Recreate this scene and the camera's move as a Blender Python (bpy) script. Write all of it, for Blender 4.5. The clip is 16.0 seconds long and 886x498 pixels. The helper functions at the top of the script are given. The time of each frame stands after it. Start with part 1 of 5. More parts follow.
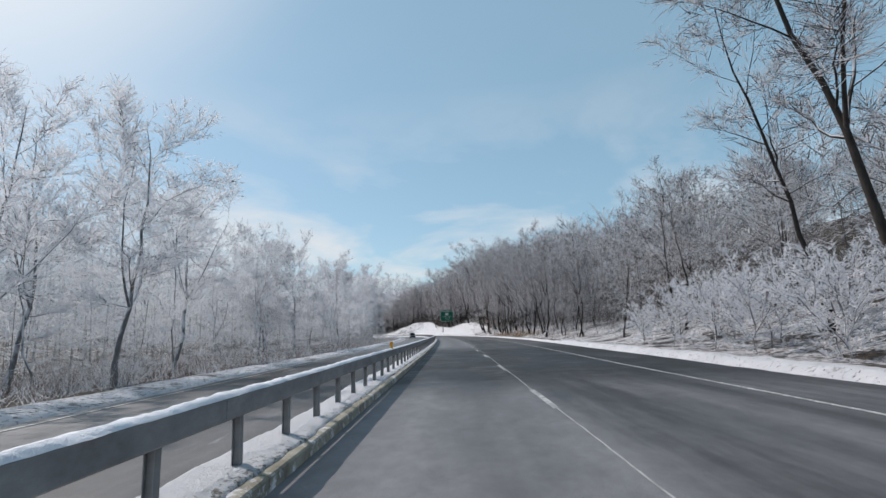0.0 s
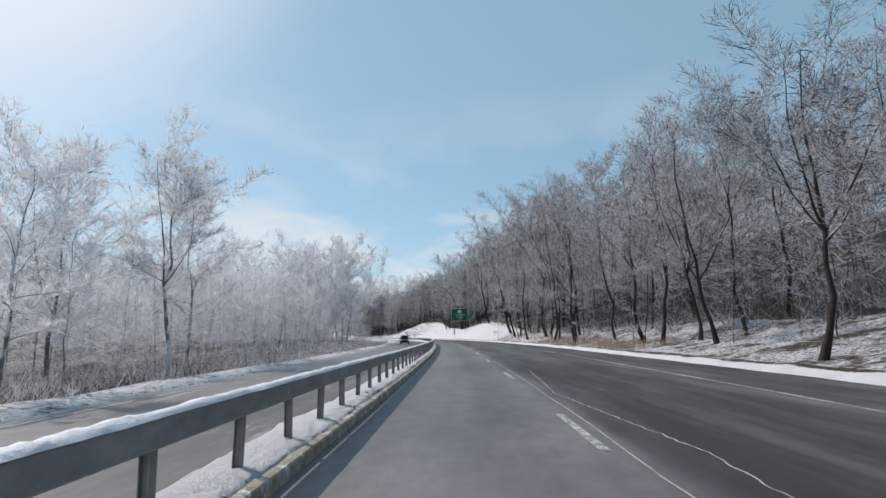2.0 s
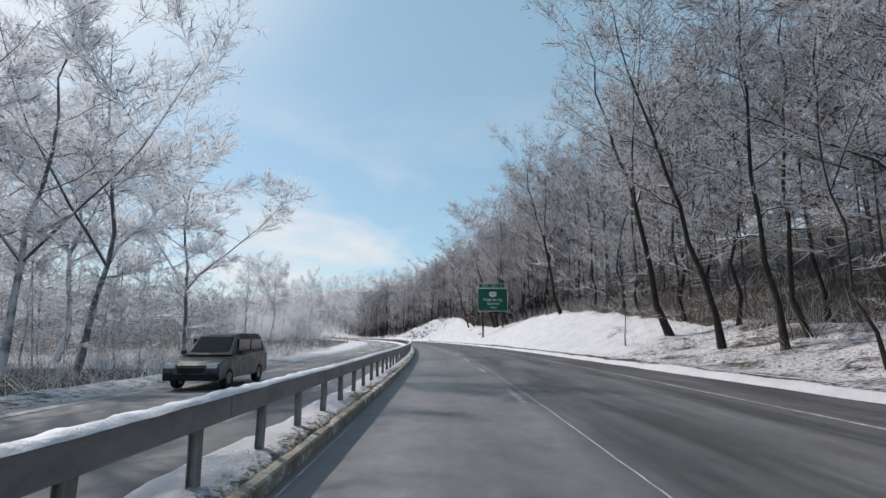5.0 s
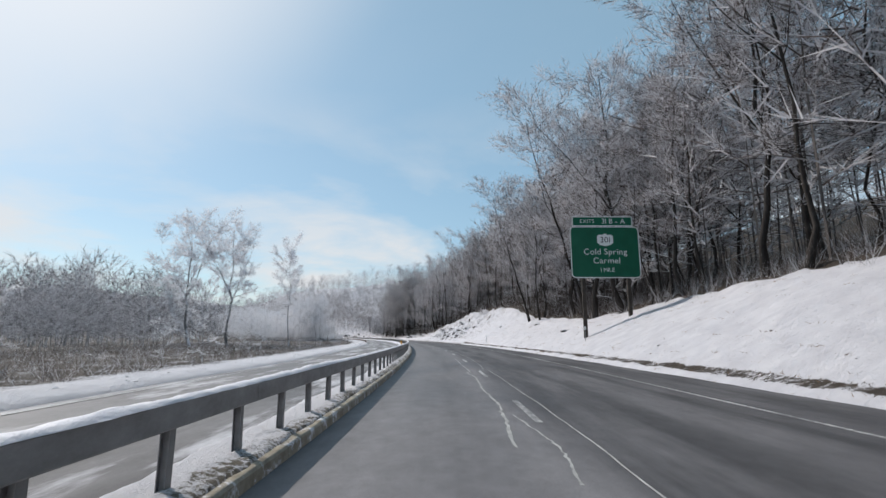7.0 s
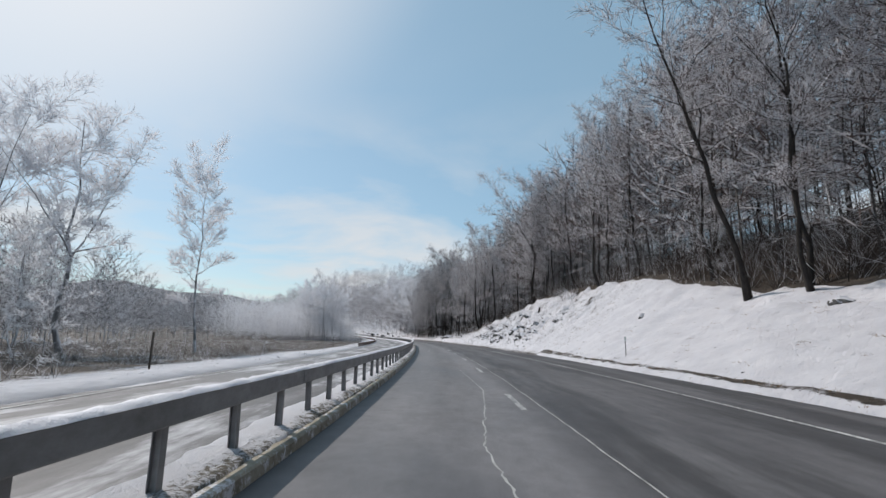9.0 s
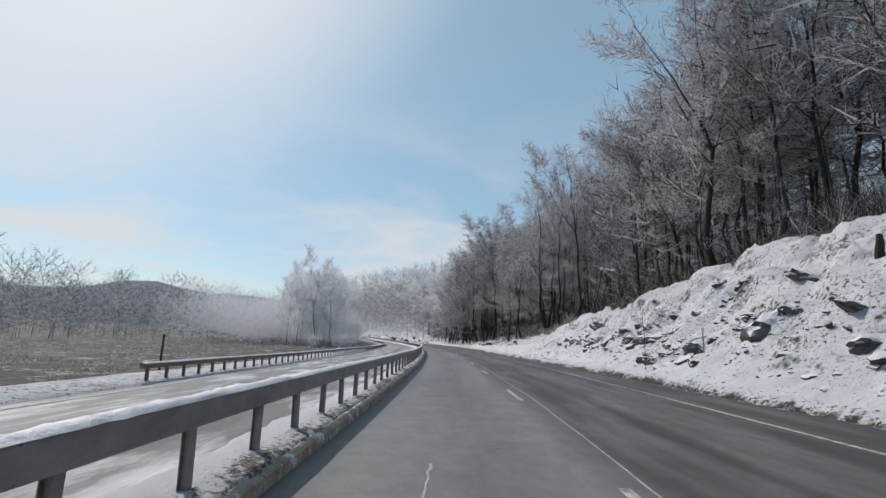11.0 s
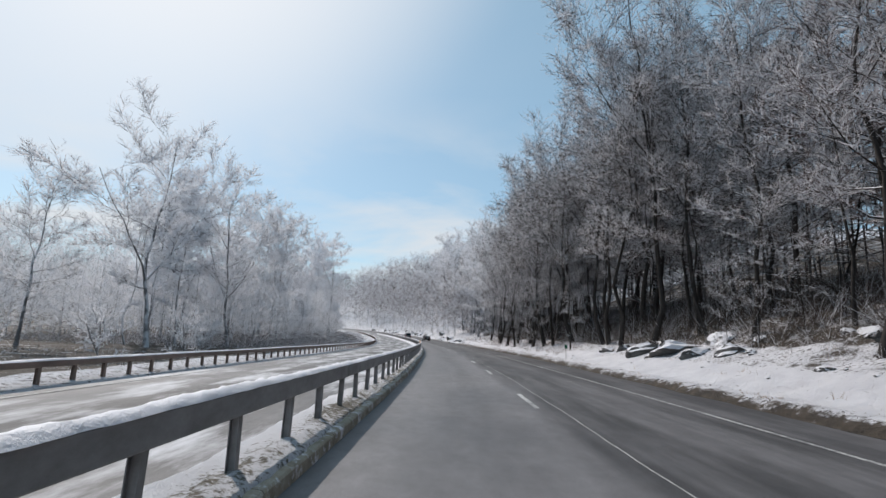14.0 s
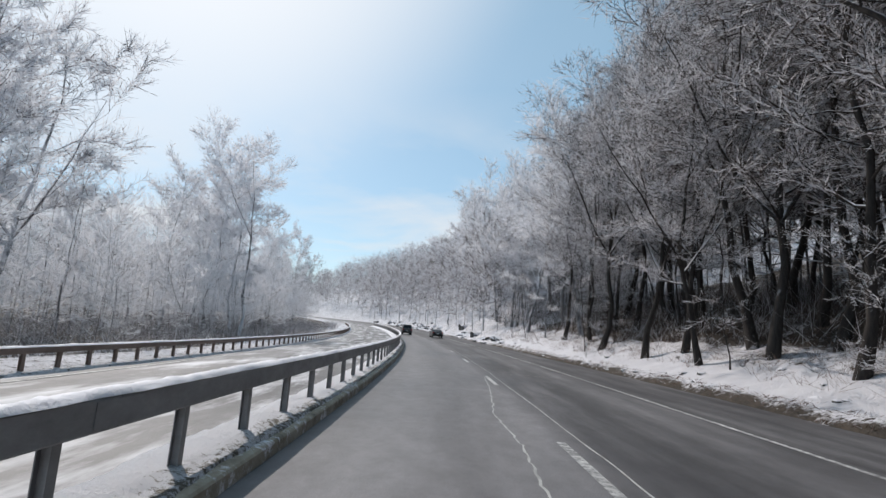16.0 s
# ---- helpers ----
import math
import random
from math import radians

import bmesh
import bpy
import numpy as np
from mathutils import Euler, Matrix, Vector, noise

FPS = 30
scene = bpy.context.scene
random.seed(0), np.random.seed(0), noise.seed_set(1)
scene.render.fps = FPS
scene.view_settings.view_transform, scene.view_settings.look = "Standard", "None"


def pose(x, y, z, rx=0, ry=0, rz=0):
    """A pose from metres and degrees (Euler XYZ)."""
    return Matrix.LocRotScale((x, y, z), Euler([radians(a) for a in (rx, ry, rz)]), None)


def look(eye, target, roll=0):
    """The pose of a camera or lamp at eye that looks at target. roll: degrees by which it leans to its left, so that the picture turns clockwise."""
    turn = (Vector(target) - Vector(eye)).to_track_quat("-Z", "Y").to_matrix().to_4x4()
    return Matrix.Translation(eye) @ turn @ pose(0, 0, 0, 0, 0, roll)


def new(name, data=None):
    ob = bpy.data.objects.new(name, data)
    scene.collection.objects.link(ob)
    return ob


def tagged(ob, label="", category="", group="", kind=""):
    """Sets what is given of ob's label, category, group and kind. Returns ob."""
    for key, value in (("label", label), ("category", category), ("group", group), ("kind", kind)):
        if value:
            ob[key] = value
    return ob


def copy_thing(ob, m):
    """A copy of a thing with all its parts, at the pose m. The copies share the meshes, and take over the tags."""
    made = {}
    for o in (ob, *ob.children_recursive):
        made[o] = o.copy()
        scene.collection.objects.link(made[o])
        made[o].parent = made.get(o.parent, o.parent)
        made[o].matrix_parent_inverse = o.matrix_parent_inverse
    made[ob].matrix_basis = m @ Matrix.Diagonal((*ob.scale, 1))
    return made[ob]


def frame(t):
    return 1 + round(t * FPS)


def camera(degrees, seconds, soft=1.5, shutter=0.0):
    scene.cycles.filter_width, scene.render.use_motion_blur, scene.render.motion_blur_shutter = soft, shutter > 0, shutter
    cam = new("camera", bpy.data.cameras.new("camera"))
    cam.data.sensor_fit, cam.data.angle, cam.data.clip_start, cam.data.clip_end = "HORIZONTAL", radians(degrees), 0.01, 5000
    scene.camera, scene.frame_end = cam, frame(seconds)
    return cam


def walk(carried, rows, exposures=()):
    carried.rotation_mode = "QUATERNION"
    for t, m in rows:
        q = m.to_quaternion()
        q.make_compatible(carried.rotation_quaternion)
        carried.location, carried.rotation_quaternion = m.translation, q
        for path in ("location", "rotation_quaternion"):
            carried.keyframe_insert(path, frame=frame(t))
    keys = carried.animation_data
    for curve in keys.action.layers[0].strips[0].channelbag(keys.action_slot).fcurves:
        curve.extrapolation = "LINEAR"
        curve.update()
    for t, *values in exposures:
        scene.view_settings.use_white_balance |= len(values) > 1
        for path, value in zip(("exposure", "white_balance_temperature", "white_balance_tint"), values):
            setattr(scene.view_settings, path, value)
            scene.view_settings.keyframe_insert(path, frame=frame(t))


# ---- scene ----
# ---- camera ----
# seconds, x, y, yaw, pitch, roll; the lens rides 1.73 m above the road
VIEW = [
    (0.0, 0.00, 0.00, 0.56, 9.48, -2.21),
    (0.5, 0.16, 15.28, 0.70, 9.52, -2.05),
    (1.0, 0.25, 30.55, 1.02, 9.63, -1.83),
    (1.5, 0.20, 45.81, 1.68, 9.74, -1.84),
    (2.0, -0.01, 61.07, 2.26, 9.83, -1.26),
    (2.5, -0.34, 76.31, 2.59, 9.78, -0.69),
    (3.0, -0.73, 91.55, 2.76, 9.79, -0.34),
    (3.5, -1.17, 106.83, 2.97, 9.75, -0.40),
    (4.0, -1.70, 122.17, 3.44, 9.77, -0.16),
    (4.5, -2.40, 137.53, 4.14, 9.90, -0.11),
    (5.0, -3.32, 152.89, 4.96, 10.01, -0.05),
    (5.5, -4.49, 168.23, 5.89, 10.12, -0.05),
    (6.0, -5.94, 183.55, 6.92, 10.23, -0.10),
    (6.5, -7.70, 198.82, 8.07, 10.07, -0.16),
    (7.0, -9.79, 214.04, 9.29, 9.97, -0.09),
    (7.5, -12.17, 229.15, 10.51, 9.94, 0.22),
    (8.0, -14.81, 244.13, 11.55, 10.05, 0.46),
    (8.5, -17.73, 258.99, 12.85, 10.04, 0.56),
    (9.0, -20.98, 273.79, 14.20, 10.01, 0.79),
    (9.5, -24.54, 288.54, 15.44, 10.17, 0.94),
    (10.0, -28.40, 303.24, 16.56, 10.33, 1.12),
    (10.5, -32.52, 317.90, 17.56, 10.49, 1.36),
    (11.0, -36.86, 332.51, 18.45, 10.54, 1.59),
    (11.5, -41.40, 347.06, 19.32, 10.49, 1.84),
    (12.0, -46.13, 361.48, 20.17, 10.46, 1.98),
    (12.5, -51.01, 375.76, 20.94, 10.43, 2.12),
    (13.0, -56.06, 389.96, 21.57, 10.40, 2.26),
    (13.5, -61.27, 404.13, 22.21, 10.32, 2.25),
    (14.0, -66.66, 418.27, 22.87, 10.21, 2.68),
    (14.5, -72.26, 432.43, 23.48, 10.13, 3.09),
    (15.0, -78.03, 446.58, 24.04, 9.95, 3.25),
    (15.5, -83.94, 460.70, 24.56, 9.80, 3.58),
    (16.0, -90.02, 474.75, 25.36, 9.60, 3.70),
]
EYE = 1.73


def view(x, y, yaw, pitch, roll):
    a, b = radians(yaw), radians(pitch)
    way = Vector((-math.sin(a) * math.cos(b), math.cos(a) * math.cos(b), math.sin(b)))
    eye = Vector((x, y, EYE))
    return look(eye, eye + 100 * way, roll)


cam = camera(83.4, 16.0, soft=1.45)
walk(cam, [(t, view(*v)) for t, *v in VIEW], exposures=[(0.0, 0.12), (4.0, 0.2), (7.0, 0.1), (9.0, 0.02), (11.0, -0.04), (12.5, -0.02), (14.0, 0.1), (16.0, 0.2)])

# ---- light ----
SUN_AZ, SUN_EL = 61.0, 45.5  # degrees to the left of +y, and above the horizon
world = bpy.data.worlds.new("world")
scene.world = world
world.use_nodes = True
wn, wl = world.node_tree.nodes, world.node_tree.links
wn.clear()
sky = wn.new("ShaderNodeTexSky")
sky.sky_type, sky.sun_disc = "NISHITA", False
sky.sun_elevation, sky.sun_rotation = radians(SUN_EL), radians(360 - SUN_AZ)
sky.air_density, sky.dust_density, sky.ozone_density, sky.altitude = 1.0, 0.9, 1.6, 150
geo = wn.new("ShaderNodeTexCoord")
sep = wn.new("ShaderNodeSeparateXYZ")
wl.new(geo.outputs["Generated"], sep.inputs[0])
# thin clouds: a noise on a flat layer high above, whiter towards the horizon
high = wn.new("ShaderNodeMath")
high.operation, high.inputs[1].default_value = "ADD", 0.12
wl.new(sep.outputs["Z"], high.inputs[0])
flat = wn.new("ShaderNodeVectorMath")
flat.operation = "DIVIDE"
wl.new(geo.outputs["Generated"], flat.inputs[0])
both = wn.new("ShaderNodeCombineXYZ")
both.inputs[2].default_value = 1
wl.new(high.outputs[0], both.inputs[0])
wl.new(high.outputs[0], both.inputs[1])
wl.new(both.outputs[0], flat.inputs[1])
cloud = wn.new("ShaderNodeTexNoise")
cloud.inputs["Scale"].default_value, cloud.inputs["Detail"].default_value = 0.9, 7
cloud.inputs["Roughness"].default_value, cloud.inputs["Distortion"].default_value = 0.55, 0.3
wl.new(flat.outputs[0], cloud.inputs["Vector"])
cover = wn.new("ShaderNodeMapRange")
cover.inputs["From Min"].default_value, cover.inputs["From Max"].default_value = 0.45, 0.64
cover.inputs["To Max"].default_value = 0.95
wl.new(cloud.outputs["Fac"], cover.inputs["Value"])
low = wn.new("ShaderNodeMapRange")
low.inputs["From Min"].default_value, low.inputs["From Max"].default_value = 0.12, 0.46
low.inputs["To Min"].default_value, low.inputs["To Max"].default_value = 1.0, 0.04
wl.new(sep.outputs["Z"], low.inputs["Value"])
amount = wn.new("ShaderNodeMath")
amount.operation = "MULTIPLY"
wl.new(cover.outputs[0], amount.inputs[0])
wl.new(low.outputs[0], amount.inputs[1])
blend = wn.new("ShaderNodeMixRGB")
blend.inputs["Color2"].default_value = (5.6, 5.65, 5.75, 1)
wl.new(amount.outputs[0], blend.inputs["Fac"])
# a thin high haze pales the blue
haze = wn.new("ShaderNodeMixRGB")
haze.inputs["Fac"].default_value, haze.inputs["Color2"].default_value = 0.5, (2.15, 3.75, 4.45, 1)
wl.new(sky.outputs["Color"], haze.inputs["Color1"])
wl.new(haze.outputs[0], blend.inputs["Color1"])
# the bright aureole that thin haze spreads round the sun
toward = wn.new("ShaderNodeVectorMath")
toward.operation = "DOT_PRODUCT"
toward.inputs[1].default_value = (-math.sin(radians(SUN_AZ)) * math.cos(radians(SUN_EL)), math.cos(radians(SUN_AZ)) * math.cos(radians(SUN_EL)), math.sin(radians(SUN_EL)))
wl.new(geo.outputs["Generated"], toward.inputs[0])
near_sun = wn.new("ShaderNodeMapRange")
near_sun.interpolation_type = "SMOOTHSTEP"
near_sun.inputs["From Min"].default_value, near_sun.inputs["From Max"].default_value, near_sun.inputs["To Max"].default_value = 0.805, 1.02, 0.9
wl.new(toward.outputs["Value"], near_sun.inputs["Value"])
aureole = wn.new("ShaderNodeMixRGB")
aureole.inputs["Color2"].default_value = (6.4, 6.5, 6.7, 1)
wl.new(near_sun.outputs[0], aureole.inputs["Fac"])
wl.new(blend.outputs[0], aureole.inputs["Color1"])
back = wn.new("ShaderNodeBackground")
back.inputs["Strength"].default_value = 0.13
wl.new(aureole.outputs[0], back.inputs["Color"])
wout = wn.new("ShaderNodeOutputWorld")
wl.new(back.outputs[0], wout.inputs["Surface"])

sun = new("sun", bpy.data.lights.new("sun", "SUN"))
sun.data.energy, sun.data.angle, sun.data.color = 2.9, radians(0.6), (1.0, 0.925, 0.86)
_a, _e = radians(SUN_AZ), radians(SUN_EL)
sun.matrix_world = look((-200 * math.sin(_a) * math.cos(_e), 200 * math.cos(_a) * math.cos(_e), 200 * math.sin(_e)), (0, 0, 0))

# ---- materials ----


class Mat:
    """A small node-material writer."""

    def __init__(self, name, rough=0.8, metal=0.0, spec=0.3):
        self.m = bpy.data.materials.new(name)
        self.m.use_nodes = True
        self.n, self.l = self.m.node_tree.nodes, self.m.node_tree.links
        self.p = self.n["Principled BSDF"]
        self.p.inputs["Roughness"].default_value = rough
        self.p.inputs["Metallic"].default_value = metal
        self.p.inputs["Specular IOR Level"].default_value = spec

    def coord(self, kind="Object", scale=(1, 1, 1)):
        c, v = self.n.new("ShaderNodeTexCoord"), self.n.new("ShaderNodeMapping")
        v.inputs["Scale"].default_value = scale
        self.l.new(c.outputs[kind], v.inputs["Vector"])
        return v.outputs[0]

    def noise(self, scale, detail=4, rough=0.55, kind="Object", stretch=(1, 1, 1)):
        t = self.n.new("ShaderNodeTexNoise")
        t.inputs["Scale"].default_value, t.inputs["Detail"].default_value, t.inputs["Roughness"].default_value = scale, detail, rough
        self.l.new(self.coord(kind, stretch), t.inputs["Vector"])
        return t.outputs["Fac"]

    def span(self, value, a, b, c=0.0, d=1.0):
        t = self.n.new("ShaderNodeMapRange")
        for key, v in (("From Min", a), ("From Max", b), ("To Min", c), ("To Max", d)):
            t.inputs[key].default_value = v
        self.l.new(value, t.inputs["Value"])
        return t.outputs[0]

    def math(self, op, a, b=0.0):
        t = self.n.new("ShaderNodeMath")
        t.operation = op
        for i, v in enumerate((a, b)):
            if isinstance(v, (int, float)):
                t.inputs[i].default_value = v
            else:
                self.l.new(v, t.inputs[i])
        return t.outputs[0]

    def ramp(self, value, stops):
        t = self.n.new("ShaderNodeValToRGB")
        while len(t.color_ramp.elements) < len(stops):
            t.color_ramp.elements.new(0.5)
        for e, (at, c) in zip(t.color_ramp.elements, stops):
            e.position, e.color = at, (*c, 1)
        self.l.new(value, t.inputs[0])
        return t.outputs[0]

    def mix(self, fac, a, b, how="MIX"):
        t = self.n.new("ShaderNodeMixRGB")
        t.blend_type = how
        for i, v in enumerate((fac, a, b)):
            if isinstance(v, tuple):
                t.inputs[i].default_value = (*v, 1)
            elif isinstance(v, (int, float)):
                t.inputs[i].default_value = v
            else:
                self.l.new(v, t.inputs[i])
        return t.outputs[0]

    def attr(self, name, out="Fac"):
        t = self.n.new("ShaderNodeAttribute")
        t.attribute_name = name
        return t.outputs[out]

    def up(self):
        """How far a face looks up: 1 is flat."""
        g, s = self.n.new("ShaderNodeNewGeometry"), self.n.new("ShaderNodeSeparateXYZ")
        self.l.new(g.outputs["Normal"], s.inputs[0])
        return s.outputs["Z"]

    def island(self):
        return self.n.new("ShaderNodeNewGeometry").outputs["Random Per Island"]

    def chance(self):
        return self.n.new("ShaderNodeObjectInfo").outputs["Random"]

    def uv(self):
        s = self.n.new("ShaderNodeSeparateXYZ")
        self.l.new(self.n.new("ShaderNodeUVMap").outputs[0], s.inputs[0])
        return s.outputs[0], s.outputs[1]

    def bump(self, value, depth, strength=1.0):
        t = self.n.new("ShaderNodeBump")
        t.inputs["Distance"].default_value, t.inputs["Strength"].default_value = depth, strength
        self.l.new(value, t.inputs["Height"])
        self.l.new(t.outputs[0], self.p.inputs["Normal"])

    def base(self, colour):
        if isinstance(colour, tuple):
            self.p.inputs["Base Color"].default_value = (*colour, 1)
        else:
            self.l.new(colour, self.p.inputs["Base Color"])
        return self

    def rough(self, value):
        self.l.new(value, self.p.inputs["Roughness"])

    def thin(self, colour, share):
        """Lets part of the light through, as thin ice, snow and leaves do."""
        t, s, o = self.n.new("ShaderNodeBsdfTranslucent"), self.n.new("ShaderNodeMixShader"), self.n["Material Output"]
        s.inputs[0].default_value = share
        if isinstance(colour, tuple):
            t.inputs[0].default_value = (*colour, 1)
        else:
            self.l.new(colour, t.inputs[0])
        self.l.new(self.p.outputs[0], s.inputs[1])
        self.l.new(t.outputs[0], s.inputs[2])
        self.l.new(s.outputs[0], o.inputs["Surface"])


SNOW = (0.71, 0.70, 0.73)


def plain(name, colour, rough=0.6, metal=0.0, vary=0.15, scale=3.0):
    m = Mat(name, rough, metal)
    n = m.noise(scale, 6)
    m.base(m.mix(m.span(n, 0.3, 0.7), tuple(c * (1 - vary) for c in colour), tuple(min(1, c * (1 + vary)) for c in colour)))
    m.bump(m.noise(scale * 12, 3), 0.004, 0.4)
    return m.m


def ground_mat():
    m = Mat("snowy_ground", 0.75, spec=0.2)
    bare = m.attr("bare")
    patch = m.math("ADD", m.math("MULTIPLY", m.noise(0.35, 8, 0.65), 0.6), m.math("MULTIPLY", m.noise(2.6, 6, 0.7), 0.4))
    hide = m.span(m.math("ADD", bare, m.math("SUBTRACT", patch, 0.5)), 0.46, 0.54)
    speck = m.span(m.math("ADD", m.noise(5.5, 5, 0.75), m.math("MULTIPLY", bare, 0.6)), 0.80, 0.86)
    hide = m.math("MAXIMUM", hide, speck)
    litter = m.ramp(m.noise(1.7, 8, 0.7), [(0.3, (0.032, 0.027, 0.024)), (0.55, (0.07, 0.056, 0.045)), (0.75, (0.13, 0.103, 0.075))])
    snow = m.ramp(m.noise(0.8, 6), [(0.3, (0.58, 0.57, 0.605)), (0.7, (0.71, 0.70, 0.73))])
    m.base(m.mix(hide, snow, litter))
    m.bump(m.math("ADD", m.noise(1.2, 8, 0.68), m.math("MULTIPLY", m.noise(6.0, 6, 0.75), 0.4)), 0.4, 0.75)
    return m.m


def road_mat(name, dark, light, left, right, slush=0.0):
    """Asphalt bleached by salt, with darker wet bands along the lanes and painted tree shade; the map's u is metres
    across, v metres along.
    """
    m = Mat(name, 0.7, spec=0.35)
    u, v = m.uv()
    wander = m.math("MULTIPLY", m.math("SUBTRACT", m.noise(1.0, 4, kind="UV", stretch=(0.3, 0.06, 1)), 0.5), 1.6)
    across = m.span(m.math("ADD", u, wander), left, right)
    bands = m.ramp(across, [(0.0, tuple((a + b) / 2 for a, b in zip(dark, light))), (0.12, light), (0.24, tuple((a + b) / 2 for a, b in zip(dark, light))), (0.36, light), (0.43, tuple(c * 0.9 for c in dark)), (0.55, tuple(c * 0.7 for c in dark)), (0.67, tuple((a * 2 + b) / 3 for a, b in zip(dark, light))), (0.78, tuple(c * 0.75 for c in dark)), (0.86, dark), (1.0, tuple(c * 0.8 for c in dark))])
    streak = m.noise(1.0, 8, 0.6, "UV", (1.1, 0.1, 1))
    stain = m.noise(0.22, 7, 0.6, "UV", (1, 0.4, 1))
    c = m.mix(m.span(streak, 0.42, 0.8), bands, light)
    c = m.mix(m.span(stain, 0.45, 0.75, 0, 0.7), c, tuple(x * 0.7 for x in dark))
    # Shade of the left trees across the road, with some wetness, painted dark.
    damp_shade = m.math("MULTIPLY", m.span(m.math("ADD", v, m.math("MULTIPLY", wander, 9.0)), 13.0, 19.0), m.span(m.math("ADD", v, m.math("MULTIPLY", wander, 9.0)), 60.0, 44.0))
    damp_shade = m.math("MULTIPLY", damp_shade, m.span(m.noise(1.0, 6, 0.6, "UV", (0.35, 0.5, 1)), 0.28, 0.5, 0.45, 1.0))
    c = m.mix(m.math("MULTIPLY", damp_shade, 0.96), c, tuple(x * 0.25 for x in dark))
    wet = m.math("MULTIPLY", m.span(m.math("ADD", v, m.math("MULTIPLY", wander, 7.0)), 48.0, 58.0), m.span(m.math("ADD", v, m.math("MULTIPLY", wander, 7.0)), 104.0, 86.0))
    wet = m.math("MULTIPLY", wet, m.math("MULTIPLY", m.span(m.math("ADD", u, m.math("MULTIPLY", wander, 0.4)), 2.7, 3.3), m.span(u, 8.2, 6.6)))
    c = m.mix(m.math("MULTIPLY", wet, m.span(streak, 0.3, 0.62, 0.95, 0.55)), c, tuple(x * 0.45 for x in dark))
    mottle = m.noise(2.2, 9, 0.75, "UV", (1, 0.6, 1))
    c = m.mix(0.55, c, m.ramp(mottle, [(0.3, (0.3, 0.3, 0.3)), (0.7, (0.7, 0.7, 0.7))]), "OVERLAY")
    grain = m.noise(60, 3, 0.7, "UV")
    c = m.mix(0.5, c, m.ramp(grain, [(0.3, (0.25, 0.25, 0.25)), (0.7, (0.75, 0.75, 0.75))]), "OVERLAY")
    if slush:
        lying = m.math("ADD", m.noise(1.0, 8, 0.65, "UV", (0.75, 0.16, 1)), m.span(v, 150.0, 260.0, -0.12, 0.0))
        c = m.mix(m.span(lying, 0.60 - slush, 0.66, 0.0, 0.85), c, SNOW)
    m.base(c)
    m.rough(m.span(stain, 0.3, 0.7, 0.78, 0.5))
    m.bump(grain, 0.006, 0.5)
    return m.m


def paint_mat():
    m = Mat("worn_road_paint", 0.6)
    wear = m.math("ADD", m.noise(5, 8, 0.75), m.math("MULTIPLY", m.noise(0.25, 3), 0.35))
    m.base(m.mix(m.span(wear, 0.57, 0.77), m.mix(m.span(m.noise(0.12, 4), 0.4, 0.6), (0.66, 0.66, 0.64), (0.46, 0.455, 0.445)), (0.15, 0.15, 0.155)))
    return m.m


def bark_mat(name="snowy_bark", reach=0.34, pale=0.0):
    m = Mat(name, 0.9, spec=0.1)
    rough_bark = m.noise(3.0, 8, 0.7, stretch=(3, 3, 0.6))
    bark = m.ramp(rough_bark, [(0.3, (0.022 + pale * 0.6, 0.019 + pale * 0.6, 0.018 + pale * 0.62)), (0.6, (0.055 + pale, 0.048 + pale, 0.044 + pale * 1.05)), (0.8, (0.105 + pale, 0.094 + pale, 0.086 + pale * 1.05))])
    lying = m.math("ADD", m.up(), m.math("MULTIPLY", m.math("SUBTRACT", m.noise(0.9, 5), 0.5), 1.3))
    m.base(m.mix(m.span(lying, reach, reach + 0.2), bark, SNOW))
    m.bump(rough_bark, 0.04, 0.8)
    return m.m


def twig_mat(name, snowy, tone=(0.085, 0.068, 0.06), share=0.45, white=SNOW):
    """Twigs, some bare and some laden with snow and rime."""
    m = Mat(name, 0.85, spec=0.15)
    pick = m.island()
    wood = m.mix(m.span(m.math("FRACT", m.math("MULTIPLY", pick, 7.31)), 0, 1), tuple(c * 0.6 for c in tone), tuple(c * 1.9 for c in tone))
    whole = m.math("MULTIPLY", m.math("SUBTRACT", m.chance(), 0.5), 0.22)
    laden = m.span(m.math("ADD", m.math("ADD", pick, whole), m.math("MULTIPLY", m.math("SUBTRACT", m.noise(0.35, 4), 0.5), 0.7)), snowy + 0.04, snowy - 0.04)
    c = m.mix(laden, wood, white)
    m.base(c)
    m.thin(c, share)
    return m.m


def rock_mat():
    m = Mat("snowy_rock", 0.85, spec=0.2)
    n = m.noise(1.6, 8, 0.65)
    stone = m.ramp(n, [(0.3, (0.04, 0.04, 0.042)), (0.55, (0.12, 0.115, 0.11)), (0.8, (0.24, 0.23, 0.21))])
    lying = m.math("ADD", m.up(), m.math("MULTIPLY", m.math("SUBTRACT", m.noise(1.3, 6, 0.7), 0.5), 1.2))
    m.base(m.mix(m.span(lying, 0.36, 0.52), stone, SNOW))
    m.bump(n, 0.15, 0.9)
    return m.m


def snow_mat():
    m = Mat("lying_snow", 0.6, spec=0.25)
    n = m.noise(4.0, 7, 0.65)
    m.base(m.ramp(n, [(0.25, (0.70, 0.69, 0.74)), (0.6, (0.82, 0.80, 0.83))]))
    m.bump(m.math("ADD", n, m.math("MULTIPLY", m.noise(25, 4), 0.3)), 0.06, 0.7)
    return m.m


